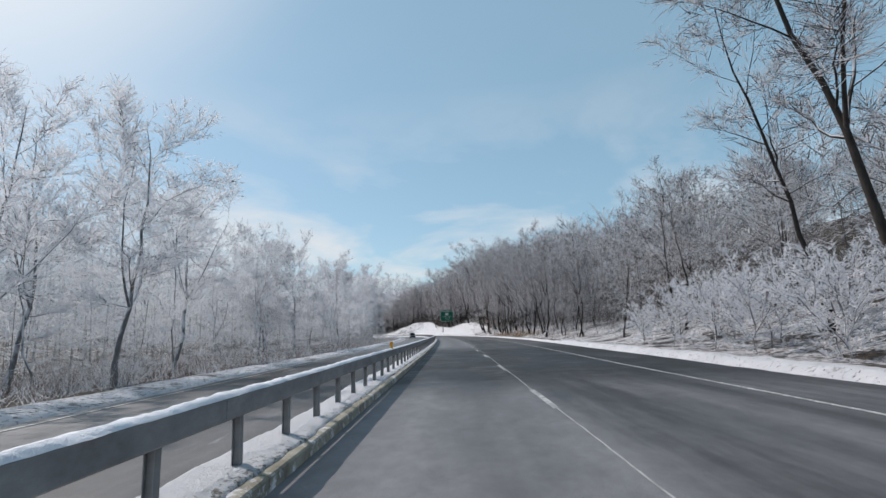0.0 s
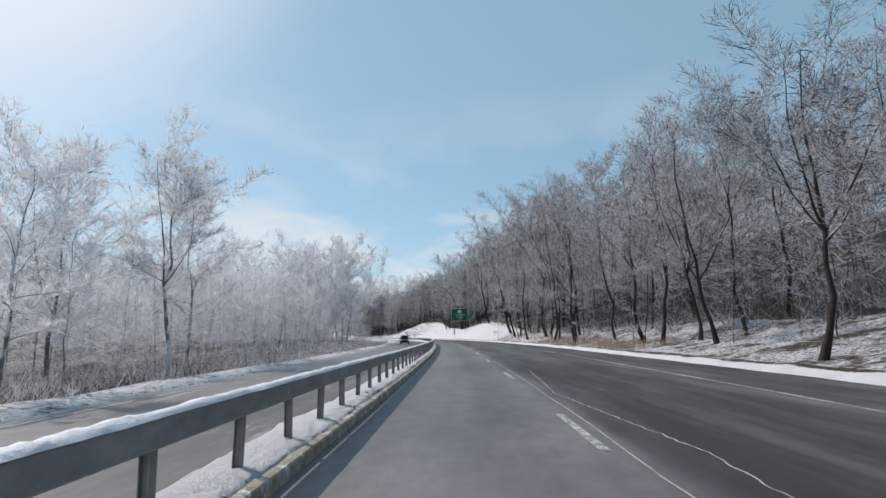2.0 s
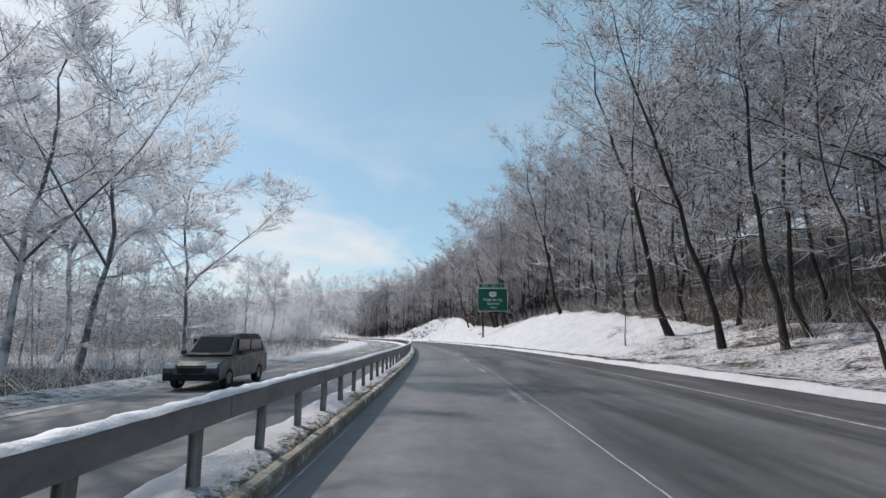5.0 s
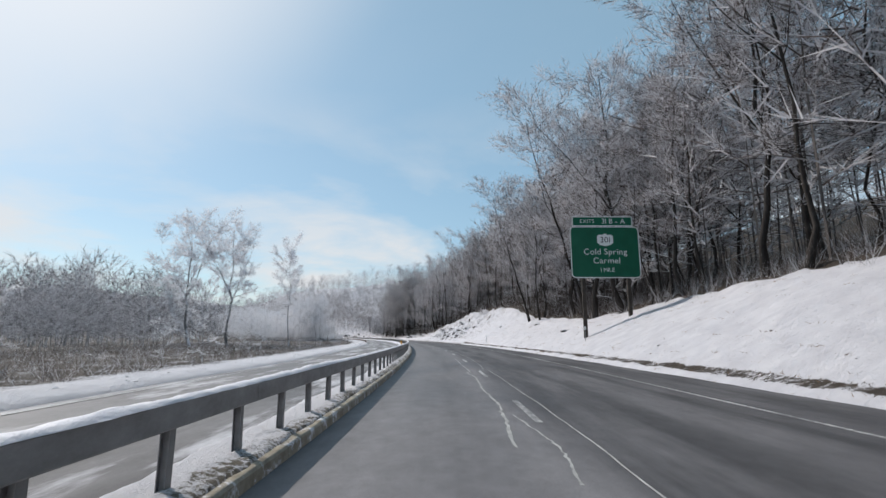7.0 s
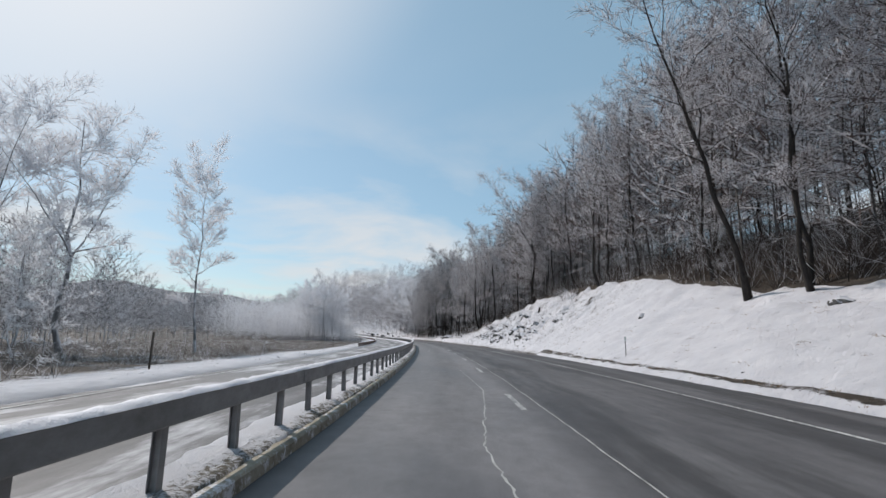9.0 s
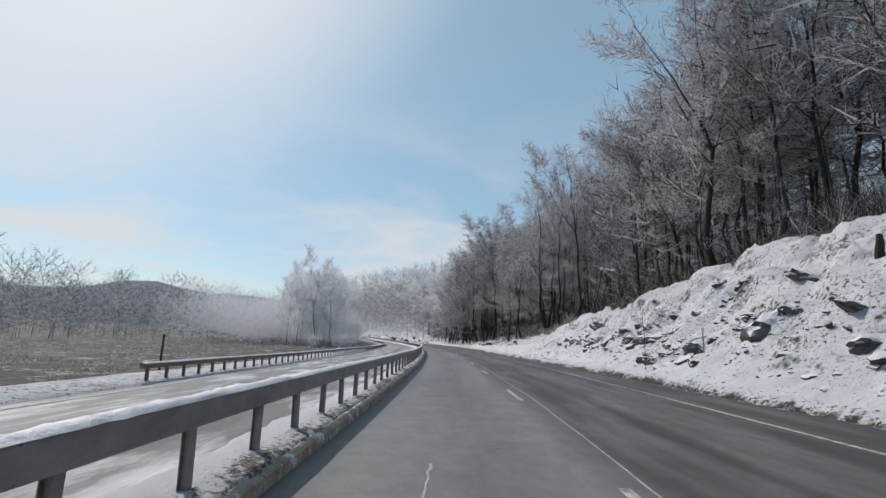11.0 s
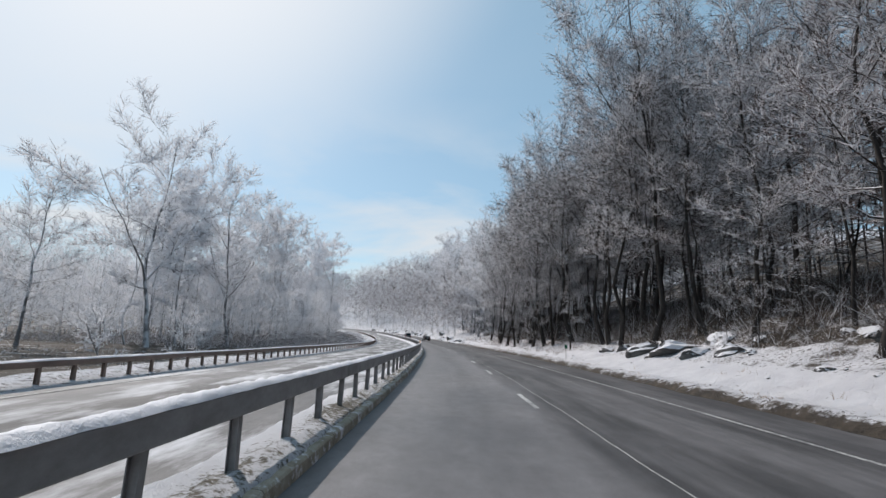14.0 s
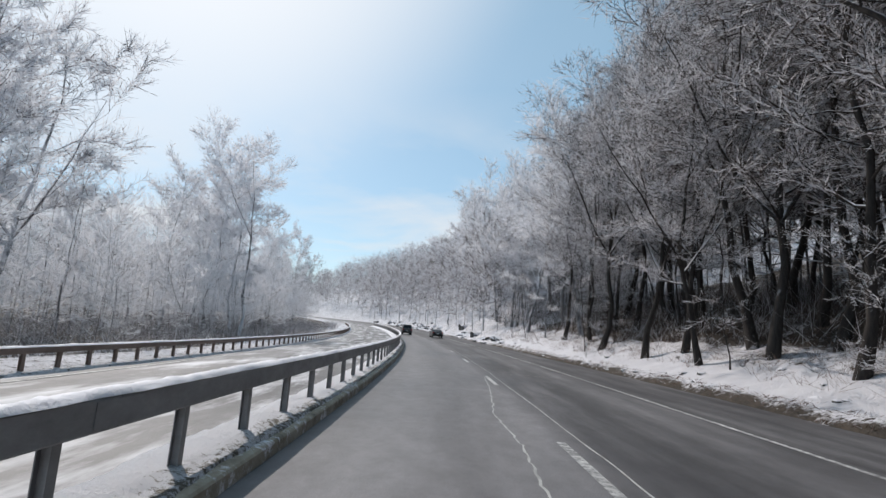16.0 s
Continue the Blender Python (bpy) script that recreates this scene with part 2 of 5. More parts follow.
def slush_mat():
    """Snow beside the kerb, dirty in patches where sand and grit have melted through."""
    m = Mat("gritty_snow", 0.75, spec=0.2)
    u, v = m.uv()
    dirt = m.math("ADD", m.noise(9.0, 8, 0.8), m.math("MULTIPLY", m.noise(0.5, 3), 0.4))
    near = m.span(u, -2.5, -2.05, -0.10, 0.10)
    grit = m.ramp(m.noise(14, 5, 0.7), [(0.3, (0.07, 0.062, 0.05)), (0.7, (0.24, 0.21, 0.165))])
    m.base(m.mix(m.span(m.math("ADD", dirt, near), 0.76, 0.84), SNOW, grit))
    m.bump(m.math("ADD", m.noise(5, 8, 0.7), m.math("MULTIPLY", m.noise(24, 4, 0.7), 0.3)), 0.14, 1.0)
    return m.m


def kerb_mat():
    m = Mat("stained_concrete", 0.85, spec=0.2)
    c = m.ramp(m.noise(2.2, 8, 0.7), [(0.3, (0.17, 0.145, 0.115)), (0.5, (0.33, 0.29, 0.23)), (0.75, (0.46, 0.42, 0.35))])
    m.base(m.mix(m.span(m.noise(2.5, 8, 0.8), 0.53, 0.60), c, SNOW))
    m.bump(m.noise(30, 5), 0.01, 0.6)
    return m.m


def steel_mat(name="weathered_steel", tint=(1.0, 1.0, 1.0)):
    m = Mat(name, 0.6, 0.25, 0.4)
    n = m.noise(1.2, 8, 0.7, stretch=(1, 1, 2))
    m.base(m.ramp(n, [(at, tuple(c * k for c, k in zip(grey, tint))) for at, grey in ((0.3, (0.18, 0.175, 0.175)), (0.55, (0.285, 0.28, 0.283)), (0.75, (0.375, 0.37, 0.37)))]))
    m.bump(m.noise(20, 4), 0.004, 0.5)
    return m.m


RUST = steel_mat("rusty_steel", (0.85, 0.66, 0.56))
# rime-coated bark, paled further to stand for the glare of the sun
BARK_RIME_HAZE = bark_mat("rimed_bark", -0.05, 0.17)
GROUND, BARK, ROCK, SNOWY, SLUSH, KERB, STEEL, PAINT = ground_mat(), bark_mat(), rock_mat(), snow_mat(), slush_mat(), kerb_mat(), steel_mat(), paint_mat()
ROAD = road_mat("salted_asphalt", (0.066, 0.064, 0.068), (0.185, 0.179, 0.186), -2.17, 9.8)
ROAD_B = road_mat("bleached_asphalt", (0.118, 0.112, 0.114), (0.205, 0.196, 0.198), -10.2, -3.0, 0.12)
TWIG = twig_mat("snowy_twigs", 0.56, (0.062, 0.053, 0.05))
MARSH = twig_mat("grey_marsh_grass", 0.34, (0.108, 0.096, 0.09))
TWIG_GREY = twig_mat("frosted_grey_twigs", 0.5, (0.12, 0.112, 0.118), 0.3)
# rime on the twigs, whitened further to paint in the sun haze
TWIG_RIME_HAZE = twig_mat("rime_white_twigs", 0.88, (0.16, 0.15, 0.155), 0.6, (0.79, 0.79, 0.82))
TWIG_FAR = twig_mat("rimed_twigs", 0.42, (0.10, 0.085, 0.08))
TWIG_WHITE = twig_mat("snow_laden_twigs", 0.62, (0.10, 0.085, 0.08))
TWIG_BARE = twig_mat("bare_brown_twigs", 0.57, (0.1, 0.08, 0.077), 0.5)
TWIG_DARK = twig_mat("dark_brown_twigs", 0.2, (0.06, 0.05, 0.046))
STRAW = twig_mat("straw_stalks", 0.08, (0.20, 0.14, 0.088))
STALK = twig_mat("dry_stalks", 0.18, (0.19, 0.125, 0.07))
BRUSH = twig_mat("russet_brush", 0.32, (0.115, 0.08, 0.066))

# ---- the road's line and the lie of the land ----
# metres along the road and its heading to the left of +y
LINE = [(-200, -0.46), (0, -0.46), (30, -0.1), (60, 0.51), (90, 1.21), (120, 2.47), (150, 4.05), (180, 5.97), (210, 8.16), (240, 10.3), (270, 12.45), (300, 14.6), (330, 16.48), (360, 18.1), (390, 19.56), (420, 20.92), (450, 22.32), (480, 23.28), (510, 26.25), (600, 35.25), (780, 53.25), (1000, 53.29)]
_step = 0.5
_along = np.arange(-200, 1000.01, _step)
_head = np.radians(np.interp(_along, [a for a, _ in LINE], [b for _, b in LINE]))
_px, _py = np.cumsum(-np.sin(_head)) * _step, np.cumsum(np.cos(_head)) * _step
_px += -0.2 - np.interp(0, _along, _px)
_py += -np.interp(0, _along, _py)


def rise(s):
    """The road climbs a little beyond the bend."""
    d = np.clip(np.asarray(s, float) - 490, 0, 110)
    return d * d / 110 * 0.0125 + 0.025 * np.clip(np.asarray(s, float) - 600, 0, None)


def on_road(s, lat, z=0.0):
    """World places for metres along, metres across (right is positive) and height over the road."""
    s, lat = np.broadcast_arrays(np.asarray(s, float), np.asarray(lat, float))
    h = np.interp(s, _along, _head)
    x = np.interp(s, _along, _px) + lat * np.cos(h)
    y = np.interp(s, _along, _py) + lat * np.sin(h)
    return np.stack([x, y, rise(s) + z + 0 * x], -1)


def heading(s):
    return float(np.interp(s, _along, _head))


# metres along, height of the bank 22 m to the right of the lane, where the bank begins
BANK = [(-200, 1.2, 15.5), (150, 1.2, 15.5), (190, 1.5, 15.5), (215, 4.2, 12.4), (235, 5.4, 12.2), (255, 4.8, 12.2), (284, 3.6, 12.6), (310, 4.8, 12.4), (332, 8.2, 11.7), (372, 8.4, 11.5), (393, 6.2, 11.5), (415, 5.6, 12.6), (440, 4.1, 13.2), (470, 3.5, 13.2), (500, 3.3, 12.8), (540, 3.4, 12.6), (575, 4.7, 12.4), (605, 6.7, 12.4), (640, 8.2, 12.4), (1000, 9.2, 12.4)]
_bs, _bh, _bt = (np.array(c, float) for c in zip(*BANK))


_lattice = np.random.RandomState(3).uniform(-1, 1, (256, 256))


def ripple(x, y, scale, seed=0.0):
    """Smooth unevenness between -1 and 1, in two octaves of value noise."""
    out = 0
    for k, w in ((1.0, 0.68), (2.3, 0.42)):
        u, v = np.asarray(x, float) * k / scale + seed * 17.3, np.asarray(y, float) * k / scale + seed * 5.9
        u, v = np.broadcast_arrays(u, v)
        i, j = np.floor(u).astype(int), np.floor(v).astype(int)
        a, b = u - i, v - j
        a, b = a * a * (3 - 2 * a), b * b * (3 - 2 * b)
        g = lambda p, q: _lattice[(i + p) % 256, (j + q) % 256]
        out = out + w * ((g(0, 0) * (1 - a) + g(1, 0) * a) * (1 - b) + (g(0, 1) * (1 - a) + g(1, 1) * a) * b)
    return out


EDGE = [(-200, 11.4), (10, 11.4), (36, 12.0), (79, 13.2), (124, 13.0), (190, 11.7), (247, 11.4), (330, 11.4), (372, 10.7), (402, 10.3), (450, 10.5), (490, 11.0), (1000, 11.0)]


def verge_at(s):
    """Where the snow begins beside the shoulder."""
    return np.interp(s, [a for a, _ in EDGE], [b for _, b in EDGE])


def land(s, lat):
    """Height of the ground over the road's level."""
    s, lat = np.broadcast_arrays(np.asarray(s, float), np.asarray(lat, float))
    top, toe = np.interp(s, _bs, _bh), np.interp(s, _bs, _bt)
    t = np.clip((lat - toe) / (22 - toe), 0, None)
    face = np.where(t < 1, top * t ** np.interp(s, [-200, 200, 225, 290, 330, 1000], [1.1, 1.1, 0.78, 0.85, 1.05, 1.05]), top)
    steep = np.interp(s, [-200, 560, 640, 1000], [0.30, 0.30, 0.45, 0.45])
    hill = steep * np.clip(lat - 22, 0, 110) + 0.12 * np.clip(lat - 132, 0, 250)
    rough = np.clip((lat - toe) / 6, 0, 1)
    stony = np.interp(s, [0, 200, 325, 345, 404, 420, 480, 560, 600, 1000], [0.6, 1.0, 1.1, 3.2, 3.2, 1.6, 1.5, 1.5, 2.5, 2.5])
    lumps = rough * stony * (0.26 * ripple(s, lat * 1.2, 3.2) + 0.17 * ripple(s * 1.4, lat, 1.2, 2.0)) + np.clip((lat - 24) / 20, 0, 1) * 1.6 * ripple(s, lat, 31.0, 1.0)
    verge = np.where((lat > verge_at(s)) & (lat < 40), 0.13 + 0.12 * np.exp(-((lat - verge_at(s) - 0.7) / 0.5) ** 2) + 0.08 * ripple(s, lat, 0.9) + 0.06 * ripple(s, lat, 0.4, 5.0), 0.0) * np.clip((lat - verge_at(s)) / 0.3, 0, 1)
    ledge = np.clip((s - 334) / 8, 0, 1) * np.clip((404 - s) / 10, 0, 1) * np.clip((lat - toe - 0.8) / 1.5, 0, 1) * np.clip((24 - lat) / 3, 0, 1)
    step = (face + 0.9 * ripple(s, lat, 5.0, 6.0)) / 0.85
    over = step - np.floor(step)
    right = face + hill + lumps + verge + ledge * 0.85 * (np.clip(over / 0.3 - 1.3, 0, 1) - over) * np.clip(0.5 + ripple(s, lat, 9.0, 7.0), 0.1, 1)
    out = np.clip(-lat - 10.3, 0, None)
    bank = 0.17 * np.exp(-((out - 1.3) / 0.9) ** 2) * (1 + 0.5 * ripple(s, lat, 1.7))
    fall = -0.5 * np.clip((out - 2.5) / 5, 0, 1)
    far = 0.16 * np.clip(out - 170, 0, 160) + 0.05 * np.clip(out - 330, 0, 300)
    left = bank + fall + far + 0.12 * ripple(s, lat, 4.0, 3.0) * np.clip(out / 3, 0, 1)
    z = np.where(lat > 0, right, left)
    return np.where((lat > -10.25) & (lat < verge_at(s)), -0.08, z)


def spot(s, lat, sink=0.0):
    """A place on the ground."""
    p = on_road(s, lat, float(land(s, lat)) - sink)
    return Vector(p.tolist())


# ---- mesh writers ----


def mesh(name, verts, faces, mat, smooth=False, uv=None, bare=None):
    me = bpy.data.meshes.new(name)
    me.from_pydata(np.asarray(verts).tolist(), [], faces.tolist() if isinstance(faces, np.ndarray) else faces)
    me.materials.append(mat)
    if smooth:
        me.polygons.foreach_set("use_smooth", np.ones(len(me.polygons), bool))
    if uv is not None:
        layer, loops = me.uv_layers.new(name="UVMap"), np.zeros(len(me.loops), int)
        me.loops.foreach_get("vertex_index", loops)
        layer.data.foreach_set("uv", np.asarray(uv, np.float32)[loops].ravel())
    if bare is not None:
        me.attributes.new("bare", "FLOAT", "POINT").data.foreach_set("value", np.asarray(bare, np.float32))
    me.update()
    return me


def part(name, me, parent=None, label="", m=None):
    ob = new(name, me)
    if parent is not None:
        ob.parent = parent
    if m is not None:
        ob.matrix_basis = m
    if label:
        ob["label"] = label
    return ob


def grid_faces(rows, cols, wrap=False):
    i, j = np.meshgrid(np.arange(rows - 1), np.arange(cols if wrap else cols - 1), indexing="ij")
    k = (j + 1) % cols
    return np.stack([i * cols + j, i * cols + k, (i + 1) * cols + k, (i + 1) * cols + j], -1).reshape(-1, 4)


def sweep(name, profile, stations, mat, wobble=None, closed=False, smooth=False):
    """A profile of (across, height) carried along the road at the given stations."""
    s = np.asarray(stations, float)
    pr = np.asarray(profile, float)
    lat, z = np.broadcast_to(pr[:, 0], (len(s), len(pr))).copy(), np.broadcast_to(pr[:, 1], (len(s), len(pr))).copy()
    if wobble is not None:
        dl, dz = wobble(s[:, None] + 0 * lat, lat)
        lat, z = lat + dl, z + dz
    v = on_road(s[:, None], lat, z).reshape(-1, 3)
    f = grid_faces(len(s), len(pr), closed)[:, ::-1]
    faces = f.tolist()
    if closed:
        faces += [list(range(len(pr))), list(range(len(v) - 1, len(v) - len(pr) - 1, -1))]
    return mesh(name, v, faces, mat, smooth, np.stack([lat.ravel(), np.repeat(s, len(pr))], -1))


def join(pieces):
    """Vertices and faces of several pieces, run together."""
    vs, fs, n = [], [], 0
    for v, f in pieces:
        vs.append(np.asarray(v, float))
        fs += [[i + n for i in face] for face in f]
        n += len(v)
    return np.concatenate(vs), fs


def box(x0, x1, y0, y1, z0, z1, bevel=0.0):
    """A box with chamfered upright and level edges."""
    bm = bmesh.new()
    bmesh.ops.create_cube(bm, size=1)
    for v in bm.verts:
        v.co = ((x0 + x1) / 2 + v.co.x * (x1 - x0), (y0 + y1) / 2 + v.co.y * (y1 - y0), (z0 + z1) / 2 + v.co.z * (z1 - z0))
    if bevel:
        bmesh.ops.bevel(bm, geom=bm.edges[:], offset=bevel, segments=2, profile=0.5, affect="EDGES")
    bm.verts.index_update()
    out = np.array([v.co[:] for v in bm.verts]), [[v.index for v in f.verts] for f in bm.faces]
    bm.free()
    return out


def turned(ring, sides=12, axis="x"):
    """A lathe: (radius, along) turned round an axis."""
    a = np.arange(sides) * 2 * np.pi / sides
    r, d = np.asarray(ring, float).T
    u, w, t = r[:, None] * np.cos(a), r[:, None] * np.sin(a), np.repeat(d[:, None], sides, 1)
    v = np.stack({"x": (t, u, w), "z": (u, w, t)}[axis], -1).reshape(-1, 3)
    f = grid_faces(len(r), sides, True).tolist()
    return v, f + [list(range(sides))[::-1], list(range(len(v) - sides, len(v)))]


# ---- ground ----
def ground():
    s = np.concatenate([np.arange(-200, -20, 10), np.arange(-20, 195, 1.5), np.arange(195, 333, 0.8), np.arange(333, 406, 0.4), np.arange(406, 500, 0.8), np.arange(500, 680, 1.5), np.arange(680, 1000.1, 8)])
    lat = np.concatenate([np.arange(-480, -60, 20), np.arange(-60, -16, 4), np.arange(-16, -10.5, 0.55), [-10.25, -10.2, -2, 4, 10.25, 10.3], np.arange(10.5, 12.5, 0.2), np.arange(12.5, 24, 0.4), np.arange(24, 26, 0.8), np.arange(26, 60, 3), np.arange(60, 400.1, 20), [500, 700, 1000]])
    S, L = np.meshgrid(s, lat, indexing="ij")
    L = L + np.where(L > 10, (verge_at(S) - 10.3) * np.clip((16.5 - L) / 6.2, 0, 1), 0)
    D = L - verge_at(S)
    v = on_road(S, L, land(S, L)).reshape(-1, 3)
    bare = np.full(S.shape, 0.16)
    top = np.interp(S, _bs, _bh)
    bare = np.where(L > 23, 0.64, bare)
    bare = np.where((L > 13.2) & (L < 26) & (S < 195), 0.48, bare)
    bare = np.where((L > 12.6) & (L <= 23) & (S > 325) & (S < 414), 0.375, bare)
    bare = bare + 0.4 * np.clip((np.gradient(land(S, L), axis=1) / np.gradient(L, axis=1) - 0.85) / 0.6, 0, 1) * 0.25 * ((L > 12) & (L < 24) & (S > 330) & (S < 406))
    bare = np.where((L > 15.5) & (S > 412), 0.43, bare)
    bare = np.where((L > 18.5) & (S > 412), 0.56, bare)
    bare = np.where((L > 12) & (S > 560), 0.42, bare)
    bare = np.where((L > 14.8) & (L < 23) & (S > 112) & (S < 195), 0.46, bare)
    bare = np.where((L > 11.0) & (L < 23) & (S > 195) & (S < 500), np.maximum(bare, 0.26), bare)
    bare = np.where((D > -0.1) & (D < 0.9), 0.5 - 0.3 * D, bare)
    bare = np.where((D > -0.1) & (D < 0.7) & (S < 200), 0.36, bare)
    # a thin snow ridge along the asphalt, with a dark melted strip behind it
    bare = np.where((D > -0.1) & (D < 0.3) & (S > 60) & (S < 330), 0.2, bare)
    bare = np.where((D >= 0.3) & (D < 0.85) & (S > 60) & (S < 330), 0.53, bare)
    bare = np.where((D > -0.1) & (D < 1.1) & (S > 330) & (S < 560), np.where(S < 435, 0.53 - 0.33 * D, 0.58 - 0.27 * D), bare)
    bare = np.where(L < -10.2, 0.44, bare)
    bare = np.where(L < -13.5, 0.56, bare)
    bare = np.where((L < -10.2) & (L > -14) & (S > 190), 0.24, bare)
    bare = np.where((L < -13.5) & (L > -45) & (S > 190) & (S < 345), 0.33, bare)
    bare = np.where((L < -16.5) & (L > -60) & (S > 222) & (S < 348), 0.55, bare)
    bare = np.where((L < -15) & (S > 345) & (S < 460), 0.56, bare)
    bare = np.where((L < -10.2) & (L >= -15) & (S > 345), 0.42, bare)
    bare = np.where(L < -60, 0.55, bare)
    ob = part("ground", mesh("ground", v, grid_faces(len(s), len(lat))[:, ::-1], GROUND, True, bare=bare.ravel()))
    return tagged(ob, "snow-covered roadside ground rising to a wooded hillside", "ground", kind="structure")


ground()
ring = np.array([[(-150 + r * math.cos(a), 450 + r * math.sin(a), z) for a in np.linspace(0, 2 * math.pi, 48, endpoint=False)] for r, z in ((60, -6), (500, -6), (1500, -6), (4200, -8))]).reshape(-1, 3)
tagged(part("far_ground", mesh("far_ground", ring, grid_faces(4, 48, True), GROUND, True, bare=np.full(len(ring), 0.5))), "snowy land stretching to the horizon", "ground", kind="structure")

# ---- roads, kerb and median ----
RAIL = [(-60, -2.45), (67, -2.47), (113, -2.31), (220, -2.29), (250, -2.27), (345, -2.25), (372, -2.05), (450, -1.99), (494, -2.33), (700, -2.33)]


def rail_lat(s):
    """The median rail, and the kerb with it, wander a little towards the lane."""
    return np.interp(s, [a for a, _ in RAIL], [b for _, b in RAIL])


stations = np.concatenate([np.arange(-60, 0, 4.0), np.arange(0, 560, 0.8), np.arange(560, 900.1, 4.0)])
road = part("road", sweep("road", [(-2.6, -0.25), (-2.3, 0.0), (2.4, 0.0), (7.6, 0.0), (9.6, -0.01), (10.6, -0.3)], stations, ROAD, lambda s, l: (np.where(l > 9, verge_at(s) - 10.2 + 0.16 * ripple(s, l, 2.1) + 0.07 * ripple(s, l, 0.5), 0), 0 * l)))
tagged(road, "grey salt-bleached asphalt carriageway with dark wet streaks and painted tree shade", "road", kind="structure")
other = part("road_opposite", sweep("road_opposite", [(-10.8, -0.3), (-10.07, -0.01), (-6.5, 0.0), (-2.95, 0.0), (-2.75, -0.25)], stations, ROAD_B, lambda s, l: (np.where(l < -9, 0.12 * ripple(s, l, 2.1), 0), 0 * l)))
tagged(other, "pale salt-dusted asphalt of the opposite carriageway", "road", kind="structure")

fine = np.concatenate([np.arange(-30, 500, 0.13), np.arange(500, 640, 0.4)])


def drift_snow(s, l):
    """Lumps in the median's snow, and its ragged edges."""
    near, far = np.clip((l + 2.29) / 0.15, 0, 1), np.clip((-2.85 - l) / 0.2, 0, 1)
    ragged = 0.045 * ripple(s, l * 2, 0.9) + 0.04 * ripple(s, l * 3, 0.22, 2.0) + 0.04 * ripple(s, 0, 6.0, 3.0) - 0.015
    lumps = 0.034 * ripple(s, l * 2.5, 0.5) + 0.036 * ripple(s, l * 3, 0.2, 1.0) + 0.025 * ripple(s, 0, 4.0, 4.0)
    return rail_lat(s) + 2.33 + near * ragged + far * 0.2 * ripple(s, l, 1.9), lumps * np.clip((l + 3.22) / 0.15, 0, 1) * np.clip((-2.02 - l) / 0.12, 0.15, 1)


median = part("median", sweep("median", [(-3.22, -0.1), (-3.11, 0.1), (-2.91, 0.185), (-2.73, 0.22), (-2.54, 0.25), (-2.42, 0.265), (-2.32, 0.27), (-2.24, 0.268), (-2.17, 0.257), (-2.09, 0.246), (-2.01, 0.228), (-1.97, 0.165)], fine, SLUSH, drift_snow, smooth=True))
tagged(median, "narrow median strip covered in gritty melting snow", "median", kind="structure")
kerb = tagged(part("kerb", None), "sand-stained concrete kerb edging the snowy median", "kerb", kind="structure")
KL = 3.0
for k in range(-6, 214):
    a, b = k * KL + 0.012, (k + 1) * KL - 0.012
    part("kerb_stone", sweep("kerb_stone", [(-2.2, -0.2), (-2.2, 0.188), (-2.18, 0.2), (-1.94, 0.19), (-1.885, 0.178), (-1.862, 0.15), (-1.855, -0.2)], [a, (a + b) / 2, b], KERB, lambda s, l: (rail_lat(s) + 2.33, 0 * l), closed=True), kerb)

# road markings: worn dashes, an edge line, a salt-filled joint
DASH = [-9.6, 2.6, 14.8, 25.5, 36.8, 46.7, 56.4, 72.3, 84.4, 97.0, 110.3, 122.6, 135.0, 228.5, 240.3, 252.9, 265.5, 355.5, 381.0, 393.6, 406.4, 418.2, 457.3, 469.5, 496.9, 509.7, 634.5]
dash_ends = []
for a, b in zip(DASH, DASH[1:]):
    n = max(1, round((b - a) / 12.4))
    dash_ends += [a + (b - a) * k / n for k in range(n)]
marking = tagged(part("lane_marking", None), "worn white broken lane line on the asphalt", "road marking", kind="structure")
for e in dash_ends:
    st = np.linspace(e - 3.5, e, 6)
    off = np.interp(e, [0, 30, 72, 122, 135, 240, 262, 330, 380, 457, 497, 600], [2.35, 2.35, 2.28, 2.2, 2.25, 2.38, 2.36, 2.4, 2.66, 2.66, 2.42, 2.42])
    part("dash", sweep("dash", [(off - 0.08, 0.006), (off + 0.08, 0.006)], st, PAINT, lambda s, l: (0.012 * ripple(s, l, 0.3), 0 * l)), marking)
edge = part("edge_line", sweep("edge_line", [(-0.065, 0.006), (0.065, 0.006)], np.arange(-30, 760, 0.8), PAINT, lambda s, l: (np.interp(s, [0, 24, 75, 119, 160, 229, 260, 348, 397, 453, 499, 600], [7.7, 7.75, 8.8, 9.0, 8.5, 7.95, 8.2, 7.9, 7.68, 7.4, 7.0, 7.0]) + 0.012 * ripple(s, l, 0.7), 0 * l)))
tagged(edge, "faded white edge line beside the shoulder", "road marking", kind="structure")
edge_b = part("edge_line", sweep("edge_line", [(-9.6, 0.006), (-9.47, 0.006)], np.arange(-30, 760, 0.8), PAINT, lambda s, l: (0.008 * ripple(s, l, 0.7), 0 * l)))
tagged(edge_b, "faded white edge line of the opposite carriageway", "road marking", kind="structure")
dash_b = tagged(part("lane_marking", None), "worn white broken line between the opposite lanes", "road marking", kind="structure")
for k in range(-2, 52):
    part("dash", sweep("dash", [(-6.32, 0.006), (-6.18, 0.006)], np.linspace(k * 12.3 + 3, k * 12.3 + 6.2, 4), PAINT), dash_b)
SALT = plain("salt_filled_joint", (0.36, 0.36, 0.35), 0.8, vary=0.35, scale=2)
